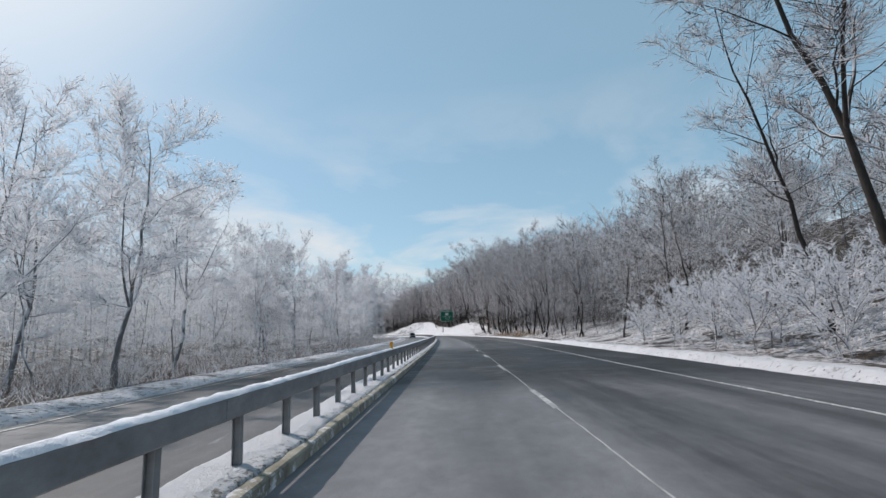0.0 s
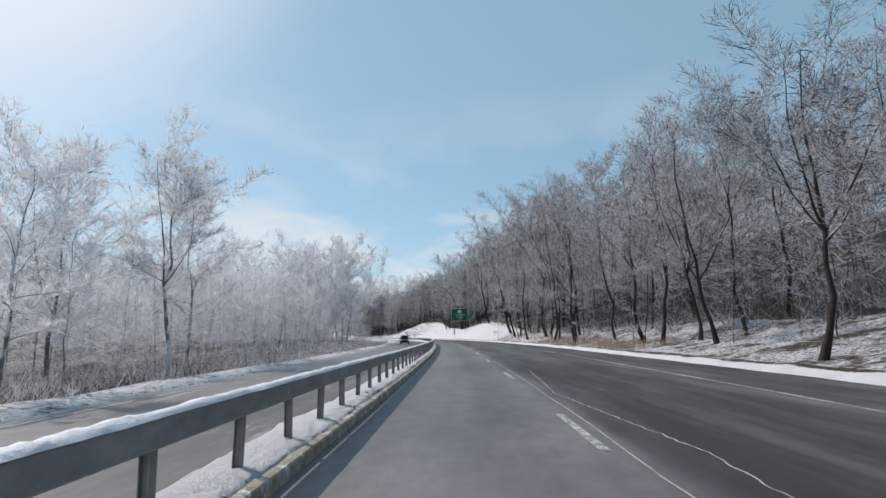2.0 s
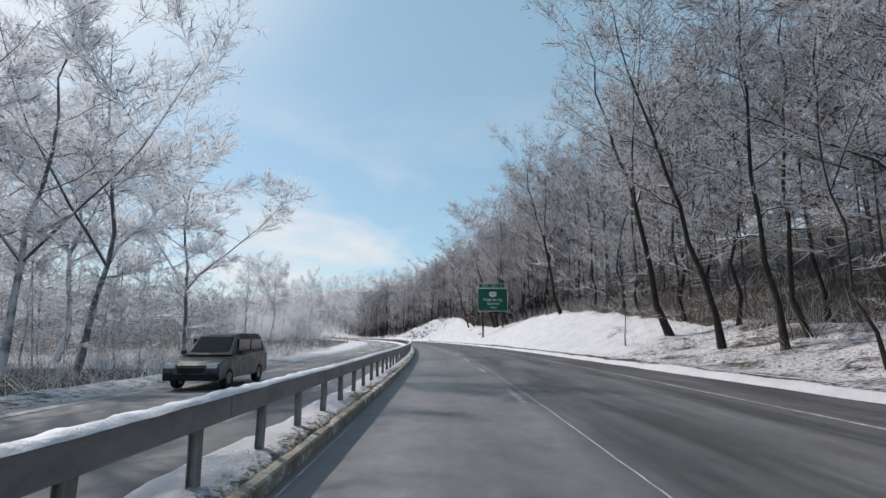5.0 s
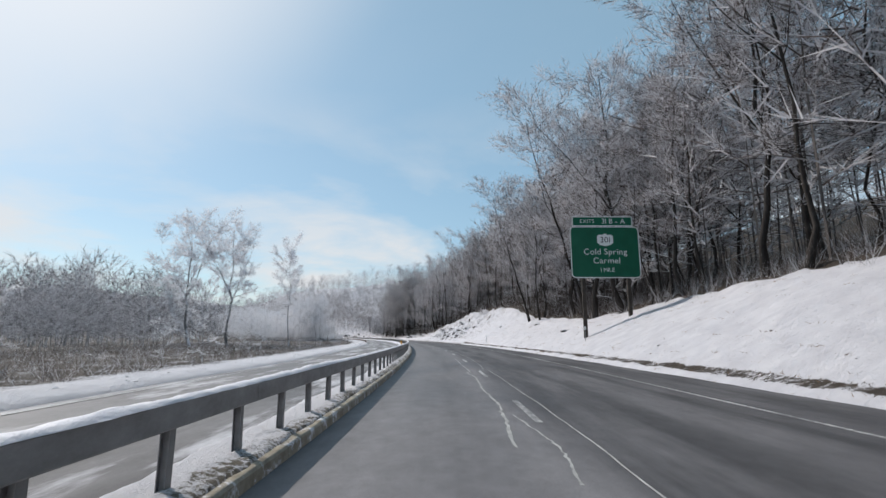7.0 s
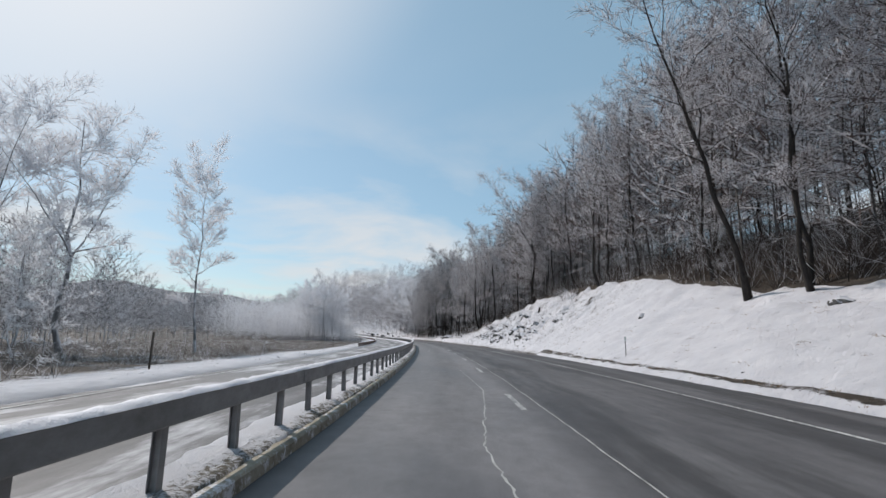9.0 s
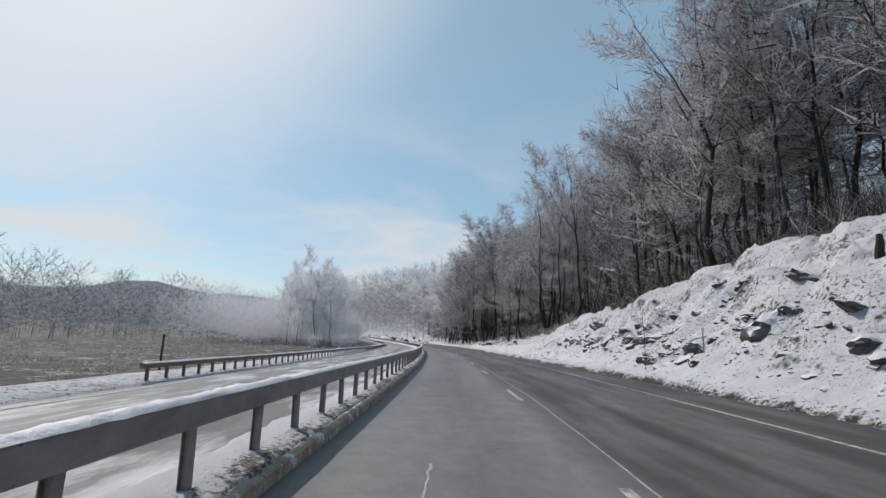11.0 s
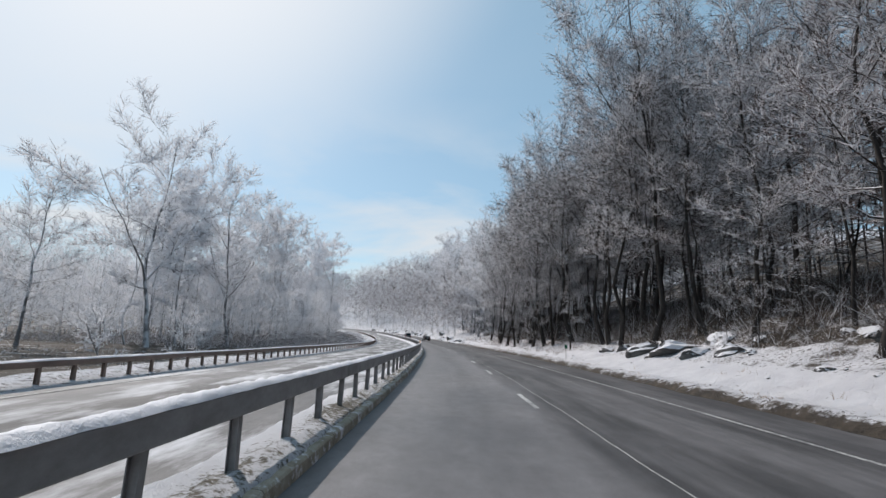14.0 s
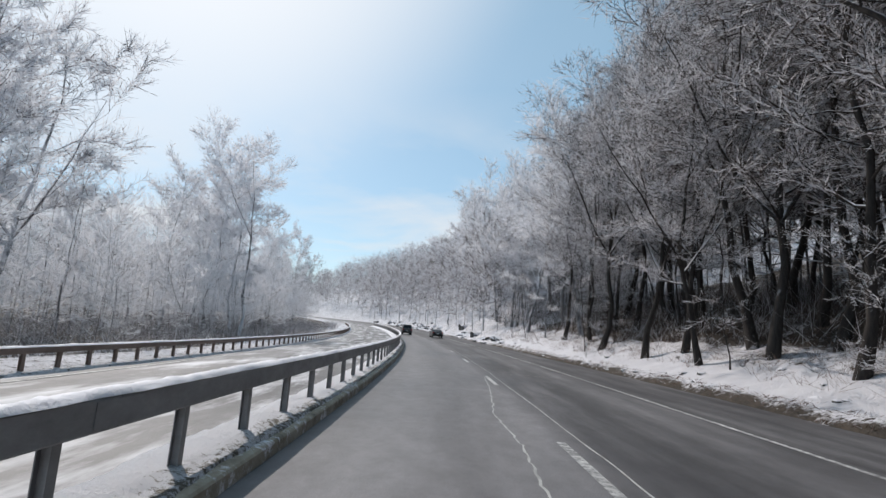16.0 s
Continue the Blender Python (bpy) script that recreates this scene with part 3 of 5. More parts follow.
joint = part("pavement_joint", sweep("pavement_joint", [(-0.016, 0.005), (0.016, 0.005)], np.arange(-30, 620, 0.3), SALT, lambda s, l: (np.interp(s, [0, 10, 40, 67, 79, 100, 112, 114.4, 119, 121, 123, 150, 220, 228, 240.5, 241.4, 244, 252, 259, 300, 343, 352, 375, 390, 392, 393.6, 395, 400, 451, 495, 501, 620], [2.3, 2.34, 2.5, 2.58, 2.62, 2.5, 2.55, 2.7, 2.86, 2.5, 2.4, 2.6, 2.85, 2.88, 2.9, 2.7, 2.85, 3.05, 2.98, 2.9, 2.82, 2.98, 3.0, 3.05, 3.02, 2.8, 2.76, 3.0, 3.3, 2.82, 2.78, 2.9]) + 0.04 * ripple(s, 0, 4.0) + 0.012 * ripple(s, 0, 0.5), 0 * l)))
tagged(joint, "pale salt-filled crack along the lane joint", "crack", kind="structure")


def crack(name, waypoints, width, seed):
    """A wandering salt-filled crack through points of (along, across)."""
    rng = np.random.RandomState(seed)
    w = np.array(waypoints, float)
    n = max(8, int(np.abs(np.diff(w, axis=0)).sum() / 0.18))
    k = np.linspace(0, len(w) - 1, n)
    pts = np.stack([np.interp(k, np.arange(len(w)), w[:, c]) for c in (0, 1)], 1) + rng.normal(size=(n, 2)) * 0.018
    d = np.gradient(pts, axis=0)
    side = np.stack([-d[:, 1], d[:, 0]], 1) / (np.linalg.norm(d, axis=1)[:, None] + 1e-9) * width * rng.uniform(0.4, 1.0, n)[:, None]
    both = np.stack([pts - side, pts + side], 1).reshape(-1, 2)
    f = grid_faces(n, 2)
    tagged(part(name, mesh(name, on_road(both[:, 0], both[:, 1], 0.0045), f, SALT)), "pale wandering crack in the asphalt", "crack", kind="structure")


for k in range(1, 20):
    s = 30.08 * k
    crack("pavement_crack", [(s + 0.1, -1.8), (s, 0.2), (s + 0.14, 2.6), (s - 0.1, 5.2), (s + 0.1, 7.4)], 0.013, k)
    crack("pavement_crack", [(s + 0.1, -9.7), (s - 0.1, -6.2), (s + 0.1, -3.0)], 0.014, 40 + k)
crack("pavement_crack", [(254.3, 1.844), (245.8, 1.807), (241.5, 1.856), (240.2, 1.869), (238.6, 1.659), (237.9, 1.757), (236.5, 1.881), (235.6, 1.856), (231.4, 1.733), (227.6, 1.856), (222.7, 1.547)], 0.042, 70)
crack("pavement_crack", [(122.4, 1.997), (120.0, 1.725), (118.4, 1.738), (116.6, 1.701), (116.1, 1.75), (115.2, 1.639), (114.7, 1.8), (114.2, 2.047), (111.9, 2.121), (109.5, 2.368)], 0.031, 71)
crack("pavement_crack", [(343.6, 0.046), (339.1, -0.016), (337.2, -0.226), (333.7, -0.201), (331.2, 0.046)], 0.026, 72)
crack("pavement_crack", [(133.1, -0.494), (129.9, -0.729), (128.7, -0.58), (125.7, -0.618)], 0.026, 73)
crack("pavement_crack", [(509.0, 2.274), (505.8, 2.101), (499.5, 1.557), (496.5, 1.681), (492.9, 1.533)], 0.024, 74)
crack("pavement_crack", [(61.2, 3.164), (68.6, 3.658), (76.0, 2.917), (85.9, 3.534)], 0.019, 75)
crack("pavement_crack", [(226.0, 1.98), (224.0, 2.13), (222.8, 2.25), (221.6, 2.17), (220.7, 2.06)], 0.03, 76)
crack("pavement_crack", [(276.2, 1.6), (283.6, 1.106), (292.2, 1.723), (302.1, 1.353)], 0.022, 77)
crack("pavement_crack", [(417.5, 2.25), (410.9, 2.12), (408.6, 2.22), (407.0, 2.1), (405.6, 2.08), (404.6, 1.8), (404.2, 1.91), (402.8, 1.86), (401.6, 1.95)], 0.032, 78)

# ---- guard rails ----
def post_places(s0, s1):
    """Posts 1.74 m apart, a little uneven over long stretches."""
    slip = np.interp(np.arange(s0, s1, 0.1), [0, 67, 113, 220, 251, 342, 372, 448, 494], [0.57, 0.56, 0.6, 1.08, 0.9, 0.88, 0.6, 0.15, 0.2])
    count = np.arange(s0, s1, 0.1) / 1.7414 - slip
    return np.interp(np.arange(math.ceil(count[0]), math.floor(count[-1])), count, np.arange(s0, s1, 0.1))


def guard_rail(name, label, base, ps, s0, s1, foot, top, depth, width, part_from, part_to, cap, depth_of_snow=0.034, steel=STEEL):
    thing = tagged(part(name, None), label, "guardrail")
    lat = 0.0
    shift = lambda s, l: (base(s) + 0 * l, 0 * l)
    post = join([box(-0.045, 0.045, -0.008, 0.008, -0.35, top - depth + 0.02), box(-0.05, -0.04, -0.05, 0.05, -0.35, top - depth + 0.02), box(0.04, 0.05, -0.05, 0.05, -0.35, top - depth + 0.02)])
    pm = mesh("post", *post, steel)
    rest = []
    for k, s in enumerate(ps):
        m = Matrix.Translation(on_road(s, base(s), foot).tolist()) @ Matrix.Rotation(heading(s) + 0.06 * math.sin(k * 7.7), 4, "Z") @ Matrix.Rotation(0.02 * math.sin(k * 3.1), 4, "Y")
        if part_from <= s <= part_to:
            part("post", pm, thing, m=m)
        else:
            rest.append((np.array([(m @ Vector(v))[:] for v in post[0]]), post[1]))
    if rest:
        tagged(part("post_row", mesh("post_row", *join(rest), steel), thing), kind="stuff")
    b, h = 0.018, width / 2
    prof = [(lat - h + b, top - depth + foot), (lat + h - b, top - depth + foot), (lat + h, top - depth + b + foot), (lat + h, top - b + foot), (lat + h - b, top + foot), (lat - h + b, top + foot), (lat - h, top - b + foot), (lat - h, top - depth + b + foot)]
    length = 9.0
    for a in np.arange(s0, s1, length):
        e = min(a + length - 0.015, s1)
        part("beam", sweep("beam", prof, np.linspace(a, e, 7), steel, shift, closed=True), thing)
        if cap:
            part("splice_plate", sweep("splice_plate", [(lat + h - 0.002, top - depth + foot + 0.03), (lat + h + 0.008, top - depth + foot + 0.03), (lat + h + 0.008, top + foot - 0.03), (lat + h - 0.002, top + foot - 0.03)], [a - 0.3, a, a + 0.3], steel, shift, closed=True), thing)
    w = h + 0.01

    def lump(s, l):
        thick = np.clip(0.75 + 0.3 * ripple(s, 0, 7.0) + 0.18 * ripple(s, l * 3, 0.7, 1.0) + 0.3 * ripple(s, l * 8, 0.2, 2.0), 0.0, 1.4)
        core = np.clip(1 - (l / (w * 1.02)) ** 2, 0, 1)
        return base(s) + 0.015 * ripple(s, l * 5, 0.3), thick * depth_of_snow * core - 0.012 * (1 - thick)

    snow = part("rail_snow", sweep("rail_snow", [(lat - w, top + foot - 0.008), (lat - w * 0.7, top + foot + 0.005), (lat - w * 0.2, top + foot + 0.012), (lat + w * 0.3, top + foot + 0.012), (lat + w * 0.75, top + foot + 0.007), (lat + w, top + foot - 0.008)], np.arange(s0, s1, 0.09 if cap else 0.3), SNOWY, lump, smooth=True))
    tagged(snow, "lumpy ridge of snow lying on the guardrail", "snow", kind="stuff")
    return thing


guard_rail("guardrail", "weathered steel box-beam guardrail along the snowy median", rail_lat, post_places(-12, 640), -12.018, 640.0, 0.2, 0.90, 0.265, 0.185, -12.0, 500.0, True, 0.05)
guard_rail("guardrail", "rusty steel guardrail along the far verge", lambda s: -10.6 + 0 * s, np.arange(354.4, 640, 1.3), 354.0, 640.0, 0.1, 0.56, 0.17, 0.15, 350.0, 560.0, False, 0.05, RUST)

# yellow marker flags on the median rail
ORANGE = plain("amber_plastic", (0.75, 0.33, 0.02), 0.45)


def flag(s):
    thing = tagged(part("rail_marker", None), "amber plastic marker standing on the guardrail", "marker", "markers on the guardrail")
    bm = bmesh.new()
    pts = [(0, 0), (0.085, 0.0), (0.09, 0.06), (0.08, 0.16), (0.09, 0.27), (0.05, 0.325), (-0.03, 0.31), (-0.043, 0.2), (-0.012, 0.1)]
    face = bm.faces.new([bm.verts.new((x, 0, z)) for x, z in pts])
    r = bmesh.ops.extrude_face_region(bm, geom=[face])
    bmesh.ops.translate(bm, vec=(0, 0.02, 0), verts=[g for g in r["geom"] if isinstance(g, bmesh.types.BMVert)])
    me = bpy.data.meshes.new("plate")
    bm.to_mesh(me)
    bm.free()
    me.materials.append(ORANGE)
    part("plate", me, thing)
    part("foot", mesh("foot", *box(-0.04, 0.1, -0.04, 0.05, -0.03, 0.012, 0.004), STEEL), thing)
    thing.matrix_basis = Matrix.Translation(on_road(s, rail_lat(s), 1.1).tolist()) @ Matrix.Rotation(heading(s), 4, "Z")


for s in (21.1, 251.7, 479.9):
    flag(s)

# ---- signs ----
GREEN = plain("green_sign_sheeting", (0.008, 0.105, 0.06), 0.45, vary=0.12, scale=0.8)
WHITE = plain("white_sign_sheeting", (0.72, 0.74, 0.74), 0.45, vary=0.05)
BLACK = plain("black_lettering", (0.015, 0.015, 0.017), 0.5)
WOOD = plain("dark_timber", (0.055, 0.045, 0.038), 0.85, vary=0.4, scale=2.0)


def rounded(x0, x1, z0, z1, r, y0, y1, n=6):
    """A plate with rounded corners."""
    pts = []
    for cx, cz, a0 in ((x1 - r, z1 - r, 0), (x0 + r, z1 - r, 90), (x0 + r, z0 + r, 180), (x1 - r, z0 + r, 270)):
        pts += [(cx + r * math.cos(radians(a0 + 90 * k / n)), cz + r * math.sin(radians(a0 + 90 * k / n))) for k in range(n + 1)]
    m = len(pts)
    v = [(x, y0, z) for x, z in pts] + [(x, y1, z) for x, z in pts]
    f = [list(range(m)), list(range(2 * m - 1, m - 1, -1))] + [[i, i + m, (i + 1) % m + m, (i + 1) % m] for i in range(m)]
    return np.array(v), f


def glyph(ch, size):
    c = bpy.data.curves.new("letter", "FONT")
    c.body, c.size, c.extrude, c.align_y = ch, size, 0.004, "CENTER"
    tmp = bpy.data.objects.new("letter", c)
    me = bpy.data.meshes.new_from_object(tmp)
    bpy.data.objects.remove(tmp)
    xs = [v.co.x for v in me.vertices]
    return me, min(xs), max(xs)


def letters(text, size, x, z, y, mat, parent, gap=0.13):
    """Raised letters, one by one, centred at x on the plate's face."""
    row, at = [], 0.0
    for ch in text:
        if ch == " ":
            at += size * 0.3
            continue
        me, a, b = glyph(ch, size)
        me.materials.clear()
        me.materials.append(mat)
        row.append((me, at - a))
        at += b - a + size * gap
    for me, dx in row:
        part("letter", me, parent, m=pose(x + dx - (at - size * gap) / 2, y, z, 90, 0, 0))


def exit_sign(s, lat):
    thing = tagged(part("highway_sign", None), "large green exit sign with white lettering on two dark posts", "road sign")
    W, H, z0 = 6.76, 5.08, 7.25
    panel = part("panel", mesh("panel", *rounded(0, W, z0, z0 + H, 0.45, 0.0, 0.04), GREEN), thing)
    for a, b, c, d, r, nm in ((0.0, W, z0, z0 + H, 0.45, "border"), (0.25, W - 0.55, z0 + H + 0.03, z0 + H + 1.02, 0.05, "border")):
        v1, _ = rounded(a, b, c, d, r, -0.006, 0.0)
        v2, _ = rounded(a + 0.09, b - 0.09, c + 0.09, d - 0.09, max(r - 0.09, 0.02), -0.006, 0.0)
        m = len(v1) // 2
        f = [[i, (i + 1) % m, m + (i + 1) % m, m + i] for i in range(m)]
        part(nm, mesh(nm, np.concatenate([v1[:m], v2[:m]]), f, WHITE), thing, "white edging")
    part("exit_tab", mesh("exit_tab", *rounded(0.25, W - 0.55, z0 + H + 0.03, z0 + H + 1.02, 0.05, 0.0, 0.04), GREEN), thing)
    letters("EXITS", 0.52, 1.75, z0 + H + 0.52, -0.008, WHITE, thing)
    letters("31 B - A", 0.70, 4.35, z0 + H + 0.52, -0.008, WHITE, thing)
    cx, cz = W / 2 + 0.05, z0 + 3.75
    sh = [(-0.78, -0.30), (-0.78, 0.36), (-0.6, 0.52), (-0.25, 0.5), (0, 0.64), (0.25, 0.5), (0.6, 0.52), (0.78, 0.36), (0.78, -0.30), (0.5, -0.52), (0, -0.62), (-0.5, -0.52)]
    v = [(cx + x, -0.004, cz + z) for x, z in sh] + [(cx + x, -0.012, cz + z) for x, z in sh]
    n = len(sh)
    shield = part("route_shield", mesh("route_shield", v, [list(range(n, 2 * n))] + [[i, (i + 1) % n, (i + 1) % n + n, i + n] for i in range(n)], WHITE), thing, "white route shield")
    letters("301", 0.80, cx, cz - 0.02, -0.018, BLACK, thing)
    letters("Cold Spring", 0.83, W / 2 + 0.02, z0 + 2.55, -0.008, WHITE, thing)
    letters("Carmel", 0.83, W / 2 + 0.1, z0 + 1.68, -0.008, WHITE, thing)
    letters("1 MILE", 0.55, W / 2 + 0.15, z0 + 0.78, -0.008, WHITE, thing)
    h = heading(s)
    base = on_road(s, lat, 0.0)
    thing.matrix_basis = Matrix.Translation(base.tolist()) @ Matrix.Rotation(h - 0.029, 4, "Z")
    for x in (1.15, 5.55):
        foot = float(land(s, lat + x)) - 0.4
        part("post", mesh("post", *box(x - 0.17, x + 0.17, 0.06, 0.34, foot, z0 + H - 0.4, 0.02), WOOD), thing)
    for z in (z0 + 0.7, z0 + 2.5, z0 + 4.2):
        part("crossbar", mesh("crossbar", *box(0.2, W - 0.2, 0.04, 0.07, z - 0.06, z + 0.06), STEEL), thing)


exit_sign(261.5, 13.64)


def delineator(s, lat, height=1.25, plate=WHITE, w=0.13, h=0.28, label="thin steel marker post with a small white plate"):
    thing = tagged(part("marker_post", None), label, "marker post")
    part("stake", mesh("stake", *join([box(-0.02, 0.02, -0.006, 0.006, -0.4, height), box(-0.028, -0.02, -0.02, 0.004, -0.4, height), box(0.02, 0.028, -0.02, 0.004, -0.4, height)]), STEEL), thing)
    part("plate", mesh("plate", *rounded(-w / 2, w / 2, height - h, height + 0.02, 0.02, -0.022, -0.010), plate), thing)
    thing.matrix_basis = Matrix.Translation(spot(s, lat)) @ Matrix.Rotation(heading(s), 4, "Z")


for s, lat in ((70, 13.6), (259.5, 14.0), (310.0, 13.2), (362.0, 13.4), (425.0, 13.1), (529.0, 13.2)):
    delineator(s, lat)


def stake(s, lat, height):
    """A bare wooden stake driven in beyond the far verge."""
    ob = part("stake", mesh("stake", *box(-0.045, 0.045, -0.045, 0.045, -0.4, height, 0.008), WOOD))
    tagged(ob, "thin dark wooden stake beyond the far verge", "stake")
    ob.matrix_basis = Matrix.Translation(spot(s, lat)) @ Matrix.Rotation(heading(s), 4, "Z") @ Matrix.Rotation(0.02, 4, "Y")


stake(304.0, -16.0, 2.1)
stake(365.0, -16.0, 2.1)
delineator(480.0, 13.2, 1.5, GREEN, 0.3, 0.4, "small green plate on a thin steel roadside post")
delineator(140.6, 15.3, 2.9, GREEN, 0.32, 1.1, "narrow green roadside plate on a thin dark post")

# ---- trees ----
def tube(pts, radii, sides):
    pts, radii = np.asarray(pts, float), np.asarray(radii, float)
    d = np.gradient(pts, axis=0)
    d /= np.linalg.norm(d, axis=1)[:, None] + 1e-9
    ref = np.where(np.abs(d[:, 2:3]) > 0.9, np.array([[1.0, 0, 0]]), np.array([[0, 0, 1.0]]))
    a = np.cross(d, ref)
    a /= np.linalg.norm(a, axis=1)[:, None] + 1e-9
    b = np.cross(d, a)
    t = np.arange(sides) * 2 * np.pi / sides
    v = pts[:, None] + radii[:, None, None] * (np.cos(t)[None, :, None] * a[:, None] + np.sin(t)[None, :, None] * b[:, None])
    return v.reshape(-1, 3), grid_faces(len(pts), sides, True)


def stack(pieces):
    """Joins tubes kept as arrays."""
    n, vs, fs = 0, [], []
    for v, f in pieces:
        vs.append(v)
        fs += (f + n).tolist()
        n += len(v)
    return np.concatenate(vs), fs


def blades(p, q, width, rng):
    """Thin tapering twigs from p to q, one sliver each."""
    p, q = np.asarray(p), np.asarray(q)
    d = q - p
    side = np.cross(d, rng.normal(size=d.shape))
    side /= np.linalg.norm(side, axis=1)[:, None] + 1e-9
    w = np.asarray(width)[:, None]
    v = np.stack([p - side * w, p + side * w, q], 1).reshape(-1, 3)
    return v, np.arange(len(p) * 3).reshape(-1, 3)


def unit(v):
    return v / (np.linalg.norm(v) + 1e-9)


def branch(start, way, length, n, rng, lift, bend):
    pts, d = [np.array(start, float)], unit(np.array(way, float))
    for _ in range(n):
        d = unit(d + rng.normal(size=3) * bend + np.array([0, 0, lift]))
        pts.append(pts[-1] + d * length / n)
    return np.array(pts)


def spray(line, length, count, rng, fine, reach, store):
    """Side twigs along a branch, set alternately in a fan, each with smaller twigs of its own."""
    n = len(line) - 1
    w = (np.linspace(0.12, 0.98, count) + rng.uniform(-0.03, 0.03, count)).clip(0.02, 0.99) * n
    k = w.astype(int)
    at = line[k] + (line[k + 1] - line[k]) * (w - k)[:, None]
    d = line[k + 1] - line[k]
    d = d / (np.linalg.norm(d, axis=1)[:, None] + 1e-9)
    side = np.cross(d, np.array([0.0, 0.0, 1.0]) + rng.normal(size=(count, 3)) * 0.45)
    side = side / (np.linalg.norm(side, axis=1)[:, None] + 1e-9) * np.where(np.arange(count) % 2, 1.0, -1.0)[:, None]
    way = d * 0.8 + side * rng.uniform(0.35, 0.95, count)[:, None] + rng.normal(size=(count, 3)) * 0.22 + np.array([0, 0, 0.1])
    way = way / np.linalg.norm(way, axis=1)[:, None]
    span = (reach * rng.uniform(0.45, 1.1, count) * (1.15 - 0.5 * w / n))[:, None]
    end = at + way * span
    store.append((at, end, rng.uniform(fine * 0.8, fine * 1.35, count)))
    for f in (0.35, 0.68):
        b = at + way * span * f
        lean = way * 0.85 + side * rng.uniform(-0.9, 0.9, count)[:, None] + rng.normal(size=(count, 3)) * 0.35 + np.array([0, 0, 0.08])
        lean = lean / np.linalg.norm(lean, axis=1)[:, None]
        store.append((b, b + lean * span * rng.uniform(0.3, 0.65, count)[:, None], rng.uniform(fine * 0.6, fine, count)))


def grow(seed, height, girth, fork, first, limbs, spread, lean=(0.0, 0.0), twigs=13, sub=13, fine=0.0155, tilt=(0.15, 1.25), leaders=3):
    """A bare broad-leaved tree with a rounded crown: trunk with limbs as one mesh, sprays of twigs as another."""
    rng = np.random.RandomState(seed)
    wood, store = [], []
    n = 11
    z = np.linspace(0, height * 0.9, n)
    drift = np.cumsum(rng.normal(size=(n, 2)) * height * 0.011, 0)
    t = z / height
    trunk = np.stack([drift[:, 0] - drift[0, 0] + lean[0] * z, drift[:, 1] - drift[0, 1] + lean[1] * z, z], 1)
    rad = 0.74 * girth * (1 - 0.95 * t ** 0.8)
    rad[0] *= 1.35
    stems = [(trunk, np.maximum(rad, 0.025), first, 1.0 if not fork else 0.5)]
    if fork:
        a = rng.uniform(0, 6.28)
        for _ in range(leaders - 1):
            k = int(n * fork) + rng.randint(0, 2)
            a += 6.28 / (leaders - 1) + rng.uniform(-0.5, 0.5)
            st = branch(trunk[k], (math.cos(a) * 0.62, math.sin(a) * 0.62, 1), height * (0.93 - fork) * rng.uniform(0.85, 1.05), 7, rng, 0.06, 0.09)
            stems.append((st, np.maximum(rad[k] * 0.72 * (1 - np.linspace(0, 0.93, 8)), 0.022), 0.12, 0.5 / (leaders - 1) + 0.1))
    turn = rng.uniform(0, 6.28)
    for pts, r, low, share in stems:
        wood.append(tube(pts, r, 7))
        count = max(4, int(limbs * share))
        for k in range(count):
            u = low + (0.985 - low) * (k + rng.uniform(0, 0.9)) / count
            x = u * (len(pts) - 1)
            i = min(int(x), len(pts) - 2)
            at = pts[i] + (pts[i + 1] - pts[i]) * (x - i)
            rr = (r[i] + (r[i + 1] - r[i]) * (x - i)) * rng.uniform(0.36, 0.58)
            turn += 2.4 + rng.uniform(-0.5, 0.5)
            v = min(1, max(0, (at[2] / height - first) / (1 - first)))
            length = height * spread * (0.42 + 0.68 * math.sin(math.pi * (0.1 + 0.8 * v))) * rng.uniform(0.7, 1.12)
            line = branch(at, (math.cos(turn), math.sin(turn), tilt[0] + (tilt[1] - tilt[0]) * v + rng.uniform(-0.12, 0.25)), length, 6, rng, 0.035, 0.16)
            wood.append(tube(line, np.maximum(rr * (1 - np.linspace(0, 0.9, 7)), 0.011), 4))
            spray(line[2:], length, twigs // 2, rng, fine, min(1.5, length * 0.22), store)
            for j in range(sub):
                uu = 0.16 + 0.82 * (j + rng.uniform(0, 0.9)) / sub
                y = min(uu, 0.99) * 6
                m = int(y)
                sp = line[m] + (line[m + 1] - line[m]) * (y - m)
                d = unit(line[m + 1] - line[m])
                side = unit(np.cross(d, np.array([0, 0, 1.0]) + rng.normal(size=3) * 0.5)) * (1 if j % 2 else -1)
                way = 0.8 * d + side * rng.uniform(0.45, 1.0) + np.array([0, 0, rng.uniform(-0.05, 0.35)])
                bl = branch(sp, way, length * rng.uniform(0.26, 0.5) * (1.2 - 0.75 * uu), 3, rng, 0.05, 0.2)
                thick = max(rr * 0.26 * (1 - 0.6 * uu), 0.010)
                store.append((bl[:-1], bl[1:] + (bl[1:] - bl[:-1]) * 0.25, thick * np.array([1.0, 0.8, 0.6])))
                spray(bl, length, twigs, rng, fine, min(1.5, 0.16 * length + 0.35) * height ** 0.5 / 4.4, store)
    v, f = stack(wood)
    trunk_me = mesh("trunk", v, f, BARK, True)
    p, q, w = (np.concatenate([row[c] for row in store]) for c in range(3))
    crown_me = mesh("crown", *blades(p, q, w, rng), TWIG)
    return trunk_me, crown_me


